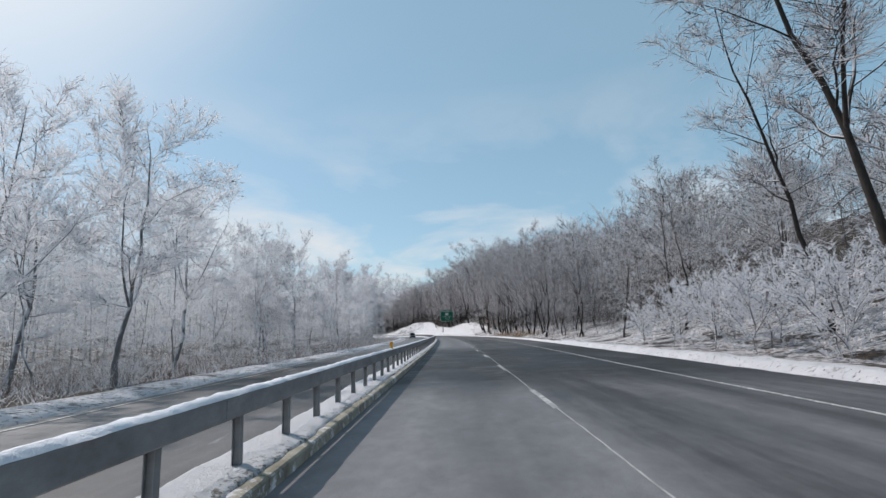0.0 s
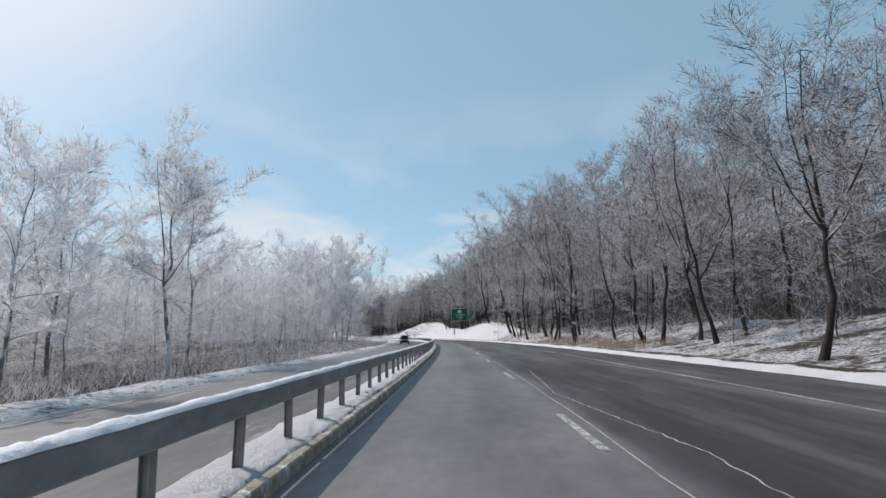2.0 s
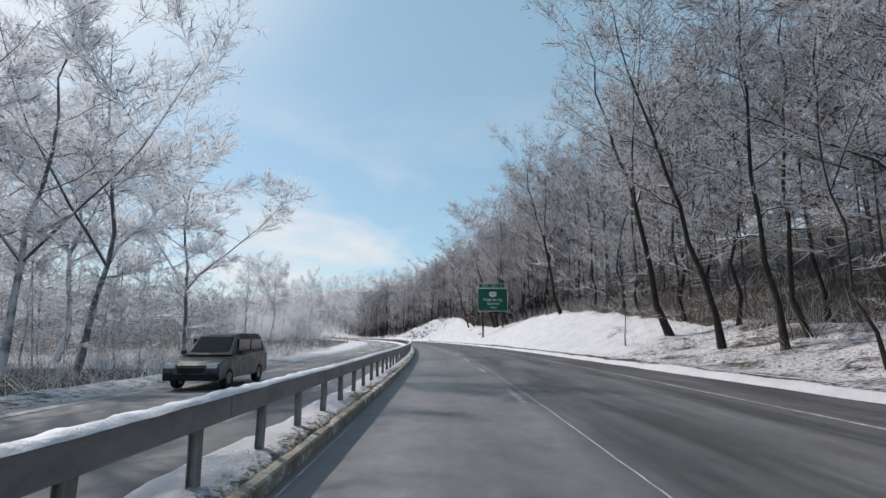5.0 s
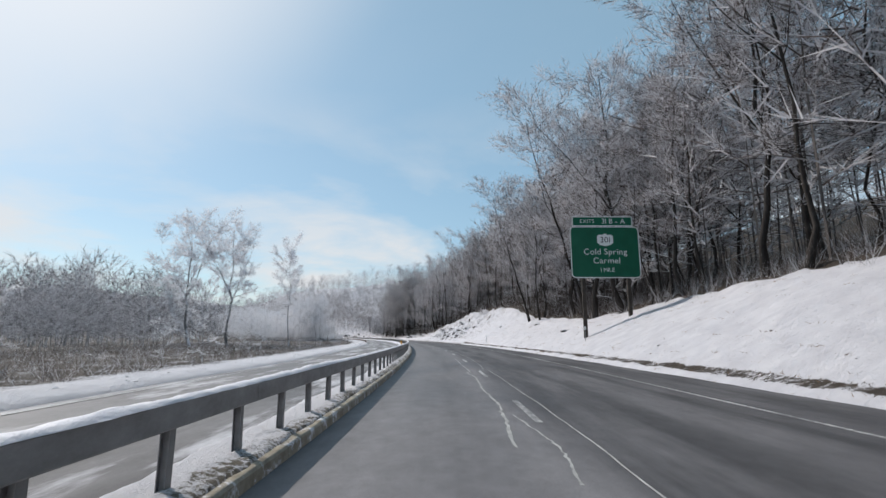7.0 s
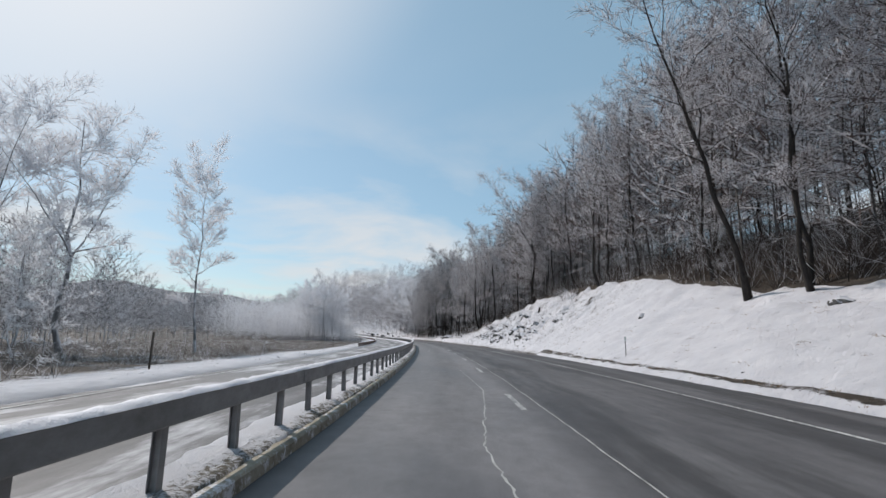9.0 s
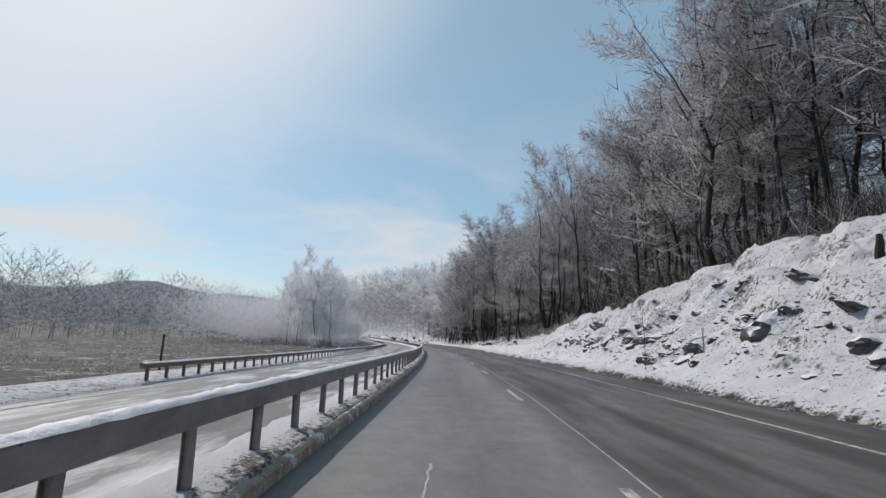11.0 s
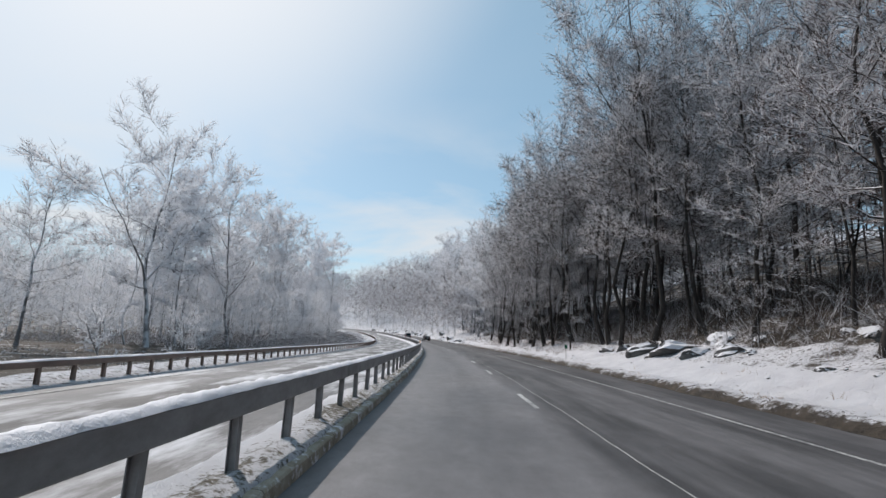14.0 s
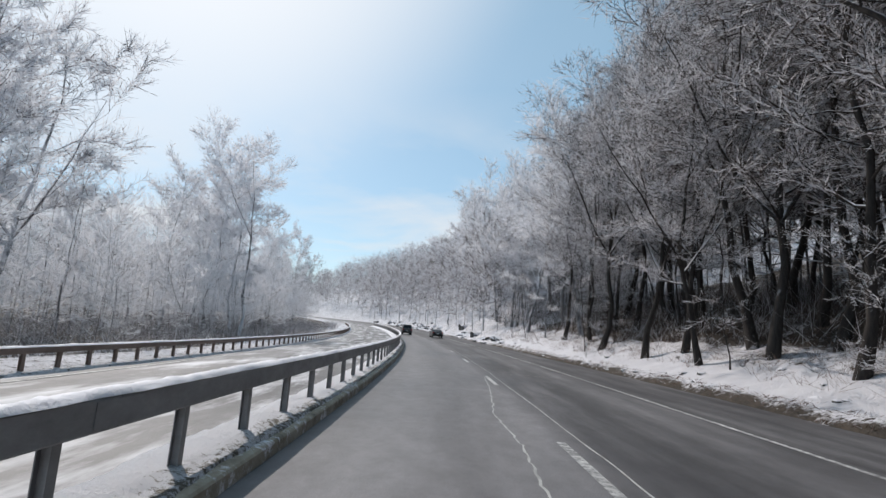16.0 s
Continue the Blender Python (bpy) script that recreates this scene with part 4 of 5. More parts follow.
KINDS = {
    "oak": [grow(1, 20, 0.27, 0.36, 0.26, 19, 0.31), grow(2, 21, 0.29, 0.44, 0.30, 19, 0.29, leaders=4), grow(3, 19, 0.24, 0.0, 0.24, 19, 0.32, (0.05, 0.02)), grow(9, 20, 0.25, 0.32, 0.26, 19, 0.31, (-0.04, 0.03))],
    "tall": [grow(4, 22, 0.20, 0.0, 0.24, 21, 0.21), grow(5, 23, 0.22, 0.5, 0.26, 20, 0.21, leaders=2), grow(6, 21, 0.18, 0.0, 0.22, 21, 0.22, (0.03, -0.03))],
    "slim": [grow(7, 13, 0.09, 0.0, 0.2, 14, 0.23, twigs=10, sub=9, fine=0.012), grow(8, 14, 0.10, 0.45, 0.2, 14, 0.23, twigs=10, sub=9, fine=0.012, leaders=2)],
    "leaning": [grow(10, 21, 0.27, 0.42, 0.36, 18, 0.30, (-0.18, 0.02)), grow(11, 20, 0.24, 0.0, 0.34, 17, 0.29, (-0.28, 0.0))],
    "sapling": [grow(14, 8, 0.055, 0.0, 0.1, 14, 0.30, twigs=9, sub=7, fine=0.011, tilt=(0.0, 0.9)), grow(15, 7, 0.05, 0.35, 0.08, 14, 0.32, twigs=9, sub=7, fine=0.011, tilt=(0.0, 0.9), leaders=2)],
    "shrub": [grow(12, 3.2, 0.03, 0.25, 0.05, 18, 0.5, twigs=9, sub=7, fine=0.011, tilt=(0.3, 1.2)), grow(13, 2.6, 0.025, 0.2, 0.04, 20, 0.58, twigs=9, sub=7, fine=0.011, tilt=(0.3, 1.2))],
}


def rime_hazed(pair, bark=BARK_RIME_HAZE, twig=TWIG_RIME_HAZE):
    """The same tree with rime thick on every twig and sun haze painted in, or with little left on it."""
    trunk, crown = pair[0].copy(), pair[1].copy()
    if twig is TWIG_RIME_HAZE:
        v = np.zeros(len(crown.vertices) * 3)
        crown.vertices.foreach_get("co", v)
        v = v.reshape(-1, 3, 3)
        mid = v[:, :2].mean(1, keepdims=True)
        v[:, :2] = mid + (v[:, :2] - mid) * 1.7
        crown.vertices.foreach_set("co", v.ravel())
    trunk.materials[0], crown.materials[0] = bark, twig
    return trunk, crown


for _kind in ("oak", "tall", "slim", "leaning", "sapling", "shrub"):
    KINDS["rimed " + _kind] = [rime_hazed(pair) for pair in KINDS[_kind]]
    KINDS["brown " + _kind] = [rime_hazed(pair, BARK, TWIG_BARE) for pair in KINDS[_kind]]
MASTERS = {}
NOTE = {
    "oak": ("bare broad-crowned tree with snow along its limbs", "tree"),
    "tall": ("tall slender bare forest tree with snow-dusted branches", "tree"),
    "slim": ("thin young bare tree dusted with snow", "tree"),
    "leaning": ("bare dark leaning tree with snow on its limbs", "tree"),
    "sapling": ("bare young sapling with level snow-lined branches", "tree"),
    "shrub": ("low leafless shrub bowed under clinging snow", "shrub"),
}
for _kind, _note in list(NOTE.items()):
    NOTE["rimed " + _kind] = (_note[0].replace("bare", "bare rime-white").replace("leafless", "rime-white"), _note[1])
    NOTE["brown " + _kind] = (_note[0].replace("bare", "bare brown").replace("leafless", "leafless brown").replace("with snow", "with a little snow").replace("dusted", "flecked"), _note[1])
planted = []
tree_rng = np.random.RandomState(7)


def plant(kind, s, lat, height=None, turn=None, which=None, label=""):
    """Puts a tree on the ground; the first of a kind is built, the others share its meshes."""
    # Trees on the left take the copy with sun haze painted in.
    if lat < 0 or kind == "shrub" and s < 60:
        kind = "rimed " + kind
    elif s > 545:
        kind = "rimed " + kind
    elif 250 < s < 452:
        kind = "brown " + kind
    options, bush = KINDS[kind], kind.endswith("shrub")
    i = tree_rng.randint(len(options)) if which is None else which
    if (kind, i) not in MASTERS:
        root = tagged(part("shrub" if bush else "tree", None), NOTE[kind][0], NOTE[kind][1], "shrubs on the verge" if bush else "roadside trees")
        part("trunk", options[i][0], root)
        part("crown", options[i][1], root, "snow-laden twigs")
        MASTERS[kind, i] = root
        ob = root
    else:
        ob = copy_thing(MASTERS[kind, i], Matrix())
    own = {"oak": 20, "tall": 22, "slim": 13.5, "leaning": 20.5, "sapling": 7.5, "shrub": 2.9}[kind.split()[-1]]
    grown = float(np.interp(s, [0, 95, 130, 290, 330, 410, 450, 1000], [0.66, 0.74, 1.22, 1.3, 1.2, 1.2, 1.35, 1.4])) if lat > 0 else float(np.interp(s, [0, 110, 125, 155, 190, 400, 500, 1000], [0.85, 0.8, 0.62, 0.7, 1.25, 1.2, 1.1, 1.1]))
    k = (height or own * tree_rng.uniform(0.85, 1.12) * (1 if bush else grown)) / own
    a = tree_rng.uniform(0, 6.28) if turn is None else heading(s) + radians(turn)
    ob.matrix_basis = Matrix.Translation(spot(s, lat, 0.15)) @ Matrix.Rotation(a, 4, "Z") @ Matrix.Diagonal((k, k, k, 1))
    if label:
        ob["label"] = label
    planted.append((s, lat))
    return ob


# trees that stand out singly: kind, metres along, metres across, height, turn, variant
for row in (
    ("leaning", 17, 16, 22.2, 0, 0), ("leaning", 26, 19.5, 19.9, 10, 1),
    ("oak", 23.3, -15.5, 13.8, 40, 0), ("oak", 38, -21, 15, 200, 1), ("oak", 15.5, -14.2, 11.5, 0, 3), ("slim", 29, -16, 11, 0, 0), ("oak", 60, -23, 15.5, 100, 2), ("oak", 66, -24, 15, 0, 3), ("slim", 56, -21, 13, 30, 1), ("oak", 78, -15.6, 10.2, 70, 2), ("slim", 88, -21, 10, 0, 0), ("oak", 92, -25, 15, 10, 0),
    ("oak", 66, 17.5, 11.4, 80, 1), ("oak", 84, 16.3, 15.6, 150, 1), ("oak", 51, 17.5, 10.2, 20, 0), ("tall", 76, 17.5, 11.5, 0, 2), ("tall", 67, 17.2, 12.2, 0, 1), ("oak", 97, 18.5, 17, 250, 0), ("oak", 110, 18.5, 18.3, 30, 1),
    ("oak", 135, 18.3, 21, 120, 3), ("tall", 143, 17.4, 26, 0, 1), ("oak", 144.5, 18.6, 18, 0, 2), ("oak", 158, 19.8, 29, 60, 1), ("tall", 160, 21, 29, 0, 1), ("oak", 176, 22.5, 27.8, 200, 3), ("leaning", 196, 20.5, 31.7, 0, 0), ("tall", 192, 24, 29.1, 30, 2), ("tall", 199, 23.5, 27.8, 0, 0), ("leaning", 187, 19.5, 27.8, 5, 1),
    ("leaning", 232, 22, 29, 4, 0), ("tall", 246, 24.5, 31.6, 0, 1), ("oak", 252, 26, 29, 90, 1), ("oak", 272, 23, 31.5, 30, 1), ("oak", 279, 22.3, 32.8, 0, 0), ("leaning", 284, 23, 32.8, 0, 1), ("tall", 304, 22, 26.2, 0, 0), ("tall", 306, 23.5, 27.5, 40, 1), ("leaning", 309, 21.5, 27.5, 0, 1),
    ("oak", 330, -48, 29, 20, 1), ("oak", 333, -41, 28, 100, 1), ("tall", 338, -28.5, 26, 0, 0), ("slim", 334, -47, 16, 0, 1), ("slim", 329, -40, 13, 0, 0), ("slim", 345, -55, 15, 0, 0), ("tall", 352, -60, 18, 0, 1),
    ("oak", 478, -29.5, 25, 0, 3), ("oak", 470, -36, 17, 30, 2), ("tall", 487, -31, 21, 0, 0), ("slim", 482, -34, 17, 0, 1), ("oak", 512, -33, 24, 60, 1), ("oak", 526, -33, 27, 130, 0), ("tall", 518, -31.5, 25, 0, 2),
    ("oak", 379, 24, 28.7, 60, 1), ("tall", 372, 25, 26.1, 0, 1), ("oak", 424, 20, 25.5, 0, 1), ("oak", 427, 21, 24.7, 100, 0), ("oak", 447, 17.5, 22.1, 40, 2), ("tall", 470, 18, 36.6, 0, 1), ("tall", 476, 17.5, 35.3, 0, 2),
    ("oak", 506, 15.5, 24.9, 10, 2), ("oak", 522, 14.8, 22, 40, 0), ("oak", 531, 15.2, 23, 200, 1), ("oak", 515, 14.6, 19, 300, 3), ("oak", 512, 16.5, 26.3, 90, 0), ("oak", 503, 18.5, 28.8, 150, 3), ("tall", 498, 16.5, 28.8, 0, 0), ("oak", 519, 16, 22.3, 200, 3), ("oak", 494, 18, 30.1, 0, 1),
    ("sapling", 366, 12.0, 4.4, 0, 1),
):
    plant(*row)


def scatter(count, kinds, s0, s1, l0, l1, apart, rng, lo=0.85, hi=1.15):
    """Plants trees at random in a stretch, keeping them apart."""
    done = tries = 0
    while done < count and tries < count * 30:
        tries += 1
        s, lat = rng.uniform(s0, s1), rng.uniform(l0, l1)
        if lat > 0 and lat < np.interp(s, [0, 190, 205, 300, 400, 415, 480, 490, 560, 600], [16, 17, 23, 23.5, 24, 18, 16.5, 15, 15, 20]):
            continue
        if any((s - a) ** 2 + (lat - b) ** 2 < apart ** 2 for a, b in planted):
            continue
        plant(kinds[rng.randint(len(kinds))], s, lat)
        done += 1


wood_rng = np.random.RandomState(21)
scatter(34, ["oak", "tall", "tall", "slim"], 36, 200, 17, 29, 3.0, wood_rng)
scatter(36, ["oak", "tall", "tall", "slim"], 205, 320, 22, 33, 3.0, wood_rng)
scatter(22, ["oak", "tall", "tall"], 320, 410, 23, 34, 3.0, wood_rng)
scatter(18, ["oak", "tall"], 370, 404, 24, 34, 2.2, wood_rng)
scatter(12, ["oak", "tall"], 262, 292, 24, 34, 2.2, wood_rng)
scatter(42, ["oak", "tall", "tall", "slim"], 405, 490, 17, 30, 2.8, wood_rng)
scatter(34, ["oak", "oak", "tall", "slim"], 488, 590, 15, 29, 2.8, wood_rng)
scatter(26, ["oak", "oak", "tall"], 490, 548, 16, 30, 2.2, wood_rng)
scatter(10, ["oak", "tall"], 590, 660, 16, 30, 4.0, wood_rng)
scatter(14, ["oak", "slim"], 8, 115, -34, -19, 4.0, wood_rng)
scatter(24, ["oak", "oak", "slim"], 122, 212, -40, -22, 3.6, wood_rng)
scatter(24, ["oak", "tall", "slim"], 490, 640, -42, -22, 4.0, wood_rng)


def undergrowth(name, label, kind, places, seed):
    """Many saplings of one kind run together: trunks and twigs in one mesh."""
    rng = np.random.RandomState(seed)
    vs, fs, mats, n = [], [], [], 0
    for s, lat, h in places:
        pair = KINDS[kind][rng.randint(len(KINDS[kind]))]
        a, k = rng.uniform(0, 6.28), h / 7.5
        base = np.array(spot(s, lat, 0.1))
        for slot, me in enumerate(pair):
            v = np.zeros(len(me.vertices) * 3)
            me.vertices.foreach_get("co", v)
            v = v.reshape(-1, 3) * k
            vs.append(np.stack([v[:, 0] * math.cos(a) - v[:, 1] * math.sin(a), v[:, 0] * math.sin(a) + v[:, 1] * math.cos(a), v[:, 2]], 1) + base)
            fs += [[i + n for i in p.vertices] for p in me.polygons]
            mats += [slot] * len(me.polygons)
            n += len(v)
    me = mesh(name, np.concatenate(vs), fs, KINDS[kind][0][0].materials[0])
    me.materials.append(KINDS[kind][0][1].materials[0])
    me.polygons.foreach_set("material_index", np.array(mats, np.int32))
    tagged(part(name, me), label, "saplings", kind="stuff")


young = [(wood_rng.uniform(s0, s1), wood_rng.uniform(l0, l1), wood_rng.uniform(5, 10.5)) for s0, s1, l0, l1, n in ((40, 200, 16.5, 24, 16), (205, 330, 22.5, 28, 10), (330, 412, 23, 27, 7), (410, 490, 17.5, 26, 14), (488, 590, 13.6, 22, 22)) for _ in range(n)]
undergrowth("undergrowth", "bare snow-lined saplings along the edge of the woods", "sapling", young, 51)
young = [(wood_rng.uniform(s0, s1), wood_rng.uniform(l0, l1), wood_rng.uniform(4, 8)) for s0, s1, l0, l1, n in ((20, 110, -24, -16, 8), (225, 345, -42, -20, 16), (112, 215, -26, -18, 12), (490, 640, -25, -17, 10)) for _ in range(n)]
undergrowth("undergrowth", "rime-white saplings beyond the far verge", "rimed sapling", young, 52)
for s, lat, h in ((14, 14, 3), (19, 14.8, 3.6), (24, 14.4, 3.2), (29, 15, 3.8), (22, 17, 4.2), (34, 14.8, 3), (40, 15.2, 2.8), (12, 16, 4), (16.5, 16.2, 3.8), (26.5, 16.6, 3.9), (31.5, 16.4, 3.6), (36.5, 16.6, 3.5), (20.5, 15.6, 3.4), (43, 16.4, 3), (28, 18, 4.4), (33, 18.4, 4.4), (18, 18.5, 4.6), (352, 21.0, 2.0), (346, 20.5, 1.8), (372, 15.6, 1.4), (390, 17, 1.4), (404, 18, 2.2), (455, -19, 3.4), (462, -18, 3.2), (448, -20, 3), (440, -24, 3), (474, -22, 3)):
    plant("shrub", s, lat, h)


def snag(s, lat, height, lean, label="dark broken dead trunk leaning among dry grass"):
    """A dead trunk, broken off."""
    pts = np.array([[0, 0, -0.3], [lean * 0.3, 0.02, height * 0.35], [lean * 0.7, -0.05, height * 0.75], [lean, 0, height]])
    v, f = tube(pts, np.array([0.24, 0.18, 0.15, 0.11]), 9)
    ob = part("dead_trunk", mesh("dead_trunk", v, f.tolist() + [list(range(len(v) - 9, len(v)))], BARK))
    tagged(ob, label, "dead tree")
    ob.matrix_basis = Matrix.Translation(spot(s, lat)) @ Matrix.Rotation(heading(s), 4, "Z")


snag(128.0, 16.6, 3.2, -0.7)
snag(357.0, 18.6, 1.1, 0.06, "short dark stump standing in the snowy bank")


# ---- far woods: too many to count ----
def far_tree(seed, height, low=0.22, stem=0.10, thin=1.0, twigs=11, reach=1.0):
    """A whole tree in few faces: a thin trunk and a rounded crown of fanned twigs."""
    rng = np.random.RandomState(seed)
    p, q, w = [], [], []
    top = np.array([rng.normal() * 0.6, rng.normal() * 0.6, height * 0.88])
    pieces = [tube(np.array([[0, 0, 0], top * 0.5 + rng.normal(size=3) * 0.25, top]), np.array([stem, stem * 0.6, 0.012]), 3)]
    turn = rng.uniform(0, 6.28)
    for k in range(22):
        v = (k + rng.uniform(0, 0.9)) / 22
        at = top * (low + (0.98 - low) * v)
        turn += 2.4 + rng.uniform(-0.4, 0.4)
        ln = height * 0.30 * (0.4 + 0.66 * math.sin(math.pi * (0.1 + 0.8 * v))) * rng.uniform(0.7, 1.15)
        d = unit(np.array([math.cos(turn), math.sin(turn), 0.15 + 1.15 * v + rng.uniform(-0.1, 0.2)]))
        end = at + ln * d
        p.append(at), q.append(end), w.append(0.05 * thin)
        for m in range(twigs):
            f = rng.uniform(0.15, 1.0)
            b = at + (end - at) * f
            side = unit(np.cross(d, np.array([0, 0, 1.0]) + rng.normal(size=3) * 0.6)) * (1 if m % 2 else -1)
            way = unit(d * 0.75 + side * rng.uniform(0.2, 1.0) + rng.normal(size=3) * 0.3 + np.array([0, 0, 0.12]))
            p.append(b), q.append(b + way * rng.uniform(0.9, 2.3) * reach * (1.2 - 0.4 * f)), w.append(rng.uniform(0.026, 0.06) * thin)
    pieces.append(blades(np.array(p), np.array(q), np.array(w), rng))
    return stack(pieces)


FAR, PALE = ([(v, np.array([f + f[-1:] if len(f) == 3 else f for f in fs])) for v, fs in (far_tree(seed + k, 18, (0.1, 0.2, 0.3)[k % 3], stem, thin, twigs, reach) for k in range(8))] for seed, stem, thin, twigs, reach in ((40, 0.08, 1.0, 14, 1.1), (140, 0.045, 0.55, 22, 0.9)))


DIM_BARK = plain("grey_bark", (0.105, 0.094, 0.09), 0.9, vary=0.4, scale=1.0)


def woods(name, label, places, seed, mat, size=1.0, stock=FAR, bark=DIM_BARK):
    rng = np.random.RandomState(seed)
    vs, fs, n = [], [], 0
    for s, lat in places:
        v, f = stock[rng.randint(len(stock))]
        k, a = rng.uniform(0.75, 1.3) * size, rng.uniform(0, 6.28)
        c, d = math.cos(a) * k, math.sin(a) * k
        base = np.array(spot(s, lat, 0.3))
        vs.append(np.stack([v[:, 0] * c - v[:, 1] * d, v[:, 0] * d + v[:, 1] * c, v[:, 2] * k], 1) + base)
        fs.append(f + n)
        n += len(v)
    faces = [r[:3] if r[2] == r[3] else r for r in np.concatenate(fs).tolist()]
    me = mesh(name, np.concatenate(vs), faces, bark)
    me.materials.append(mat)
    me.polygons.foreach_set("material_index", np.array([len(r) == 3 for r in faces], np.int32))
    tagged(part(name, me), label, "woods", kind="stuff")


def strewn(s0, s1, l0, l1, gap, seed, skip=None):
    rng = np.random.RandomState(seed)
    s, l = np.meshgrid(np.arange(s0, s1, gap), np.arange(l0, l1, gap), indexing="ij")
    s, l = (s + rng.uniform(-0.45, 0.45, s.shape) * gap).ravel(), (l + rng.uniform(-0.45, 0.45, l.shape) * gap).ravel()
    return list(zip(s, l))


woods("hillside_woods", "dense bare snow-dusted woods climbing the hillside", strewn(10, 125, 25, 60, 5.0, 1) + strewn(10, 125, 60, 150, 10, 11), 1, TWIG_WHITE, 0.7)
woods("hillside_woods", "dense snow-laden woods behind the first roadside trees", strewn(125, 282, 27, 45, 4.6, 2) + strewn(125, 492, 45, 80, 7.5, 12), 8, TWIG_WHITE, 1.25)
woods("hillside_woods", "dense bare snow-dusted woods behind the roadside trees", strewn(492, 600, 27, 45, 4.6, 22) + strewn(492, 620, 45, 80, 7.5, 23) + strewn(125, 640, 80, 150, 15.0, 13), 2, TWIG_FAR, 1.25)
woods("hillside_woods", "rime-white woods on the slope beyond the bend", strewn(575, 760, 16, 60, 5.2, 3) + strewn(760, 980, 18, 60, 8.0, 33) + strewn(585, 980, 60, 150, 12, 14), 9, TWIG_WHITE, 1.1, FAR, BARK_RIME_HAZE)
woods("hillside_woods", "dense bare brown woods above the rocky bank", strewn(282, 492, 27, 45, 4.4, 24), 6, TWIG_BARE, 1.25)
# This low thicket is added to imitate haze between the trees.
woods("valley_thicket", "low rime-white thicket behind the far guardrail", strewn(484, 640, -56, -19, 3.8, 26) + strewn(14, 112, -44, -19, 3.6, 27), 7, TWIG_RIME_HAZE, 0.55, PALE, BARK_RIME_HAZE)
# The left woods use twigs and bark whitened for sun haze.
woods("valley_woods", "bare rime-white woods behind the far guardrail", strewn(488, 640, -75, -27, 5.0, 6), 10, TWIG_RIME_HAZE, 0.9, PALE, BARK_RIME_HAZE)
woods("valley_woods", "bare rime-white woods on the valley floor", strewn(10, 120, -80, -30, 6.5, 4) + strewn(160, 222, -60, -28, 4.8, 8) + strewn(120, 222, -100, -60, 8, 18), 3, TWIG_RIME_HAZE, 1.1, PALE, BARK_RIME_HAZE)
woods("valley_thicket", "low rime-white thicket beside the far verge", strewn(112, 165, -45, -20, 3.4, 19), 5, TWIG_RIME_HAZE, 0.6, PALE, BARK_RIME_HAZE)
woods("valley_woods", "low bare frosted woods beyond the snowy field", strewn(228, 322, -85, -50, 4.6, 15) + strewn(222, 330, -110, -80, 8, 16), 12, TWIG_GREY, 0.7, PALE, BARK_RIME_HAZE)
woods("valley_woods", "bare rime-white woods across the marsh", strewn(345, 402, -110, -62, 6.5, 20) + strewn(470, 800, -190, -75, 12, 17) + strewn(330, 470, -190, -95, 10.5, 5) + strewn(640, 900, -100, -18, 8.5, 9) + strewn(-20, 900, -420, -190, 25, 7), 4, TWIG_GREY, 1.05, FAR, BARK_RIME_HAZE)


# ---- far hills ----
def hills():
    out_v, n = [], 120
    rings = ((820, -10), (900, 42), (1000, 76), (1150, 100), (1400, 96), (1700, -8))
    for r, z in rings:
        for a in np.linspace(0, 2 * math.pi, n, endpoint=False):
            w = 0.84 + 0.2 * math.sin(a * 3 + 1) + 0.14 * math.sin(a * 11) + 0.07 * math.sin(a * 29 + r)
            out_v.append((-180 + r * math.cos(a), 450 + r * math.sin(a), z * max(w, 0.15) if z > 0 else z))
    m = Mat("wooded_hill", 0.95, spec=0.05)
    c = m.ramp(m.noise(0.09, 9, 0.75), [(0.3, (0.17, 0.165, 0.175)), (0.5, (0.27, 0.265, 0.28)), (0.7, (0.42, 0.425, 0.45))])
    m.base(c)
    m.bump(m.noise(0.12, 8, 0.75), 9.0, 1.0)
    tagged(part("distant_hills", mesh("distant_hills", np.array(out_v), grid_faces(len(rings), n, True)[:, ::-1], m.m, True)), "distant rounded hills under snowy woods", "hills", kind="structure")


hills()


# ---- brush and dry grass ----
def thicket(name, label, mat, count, s0, s1, l0, l1, tall, seed, lean=0.35, width=0.008):
    rng = np.random.RandomState(seed)
    p, q = [], []
    for _ in range(count // 12):
        s, l = rng.uniform(s0, s1), rng.uniform(l0, l1)
        at = np.array(spot(s, l, 0.03))
        k = rng.uniform(0.5, 1.2)
        for _ in range(11):
            b = at + np.append(rng.normal(size=2) * 0.22, 0)
            p.append(b)
            q.append(b + np.append(rng.normal(size=2) * lean * tall, tall * rng.uniform(0.5, 1.1)) * k)
    tagged(part(name, mesh(name, *blades(p, q, np.full(len(p), width), rng), mat)), label, "brush", kind="stuff")


thicket("brush", "russet leafless brush behind the far verge", BRUSH, 16000, -5, 125, -26, -12.5, 1.5, 31)
thicket("dry_grass", "tall straw-coloured grass before the woods", STRAW, 9000, 104, 146, 15, 19.5, 0.8, 43, 0.35)
# Pale brush added to fill the gaps as grey haze does.
thicket("brush", "pale frosted brush added for haze below the valley trees", TWIG_GREY, 40000, 480, 650, -50, -13.5, 1.5, 44, 0.6, 0.01)
# Frosted brush whose twig colour is whitened for sun haze.
thicket("brush", "frosted haze-whitened brush behind the far verge", TWIG_RIME_HAZE, 30000, -5, 225, -42, -13, 1.5, 45, 0.6, 0.01)
thicket("understory", "dense brown saplings and brush inside the woods", TWIG_DARK, 42000, 284, 436, 23.5, 44, 4.2, 46, 0.45, 0.016)
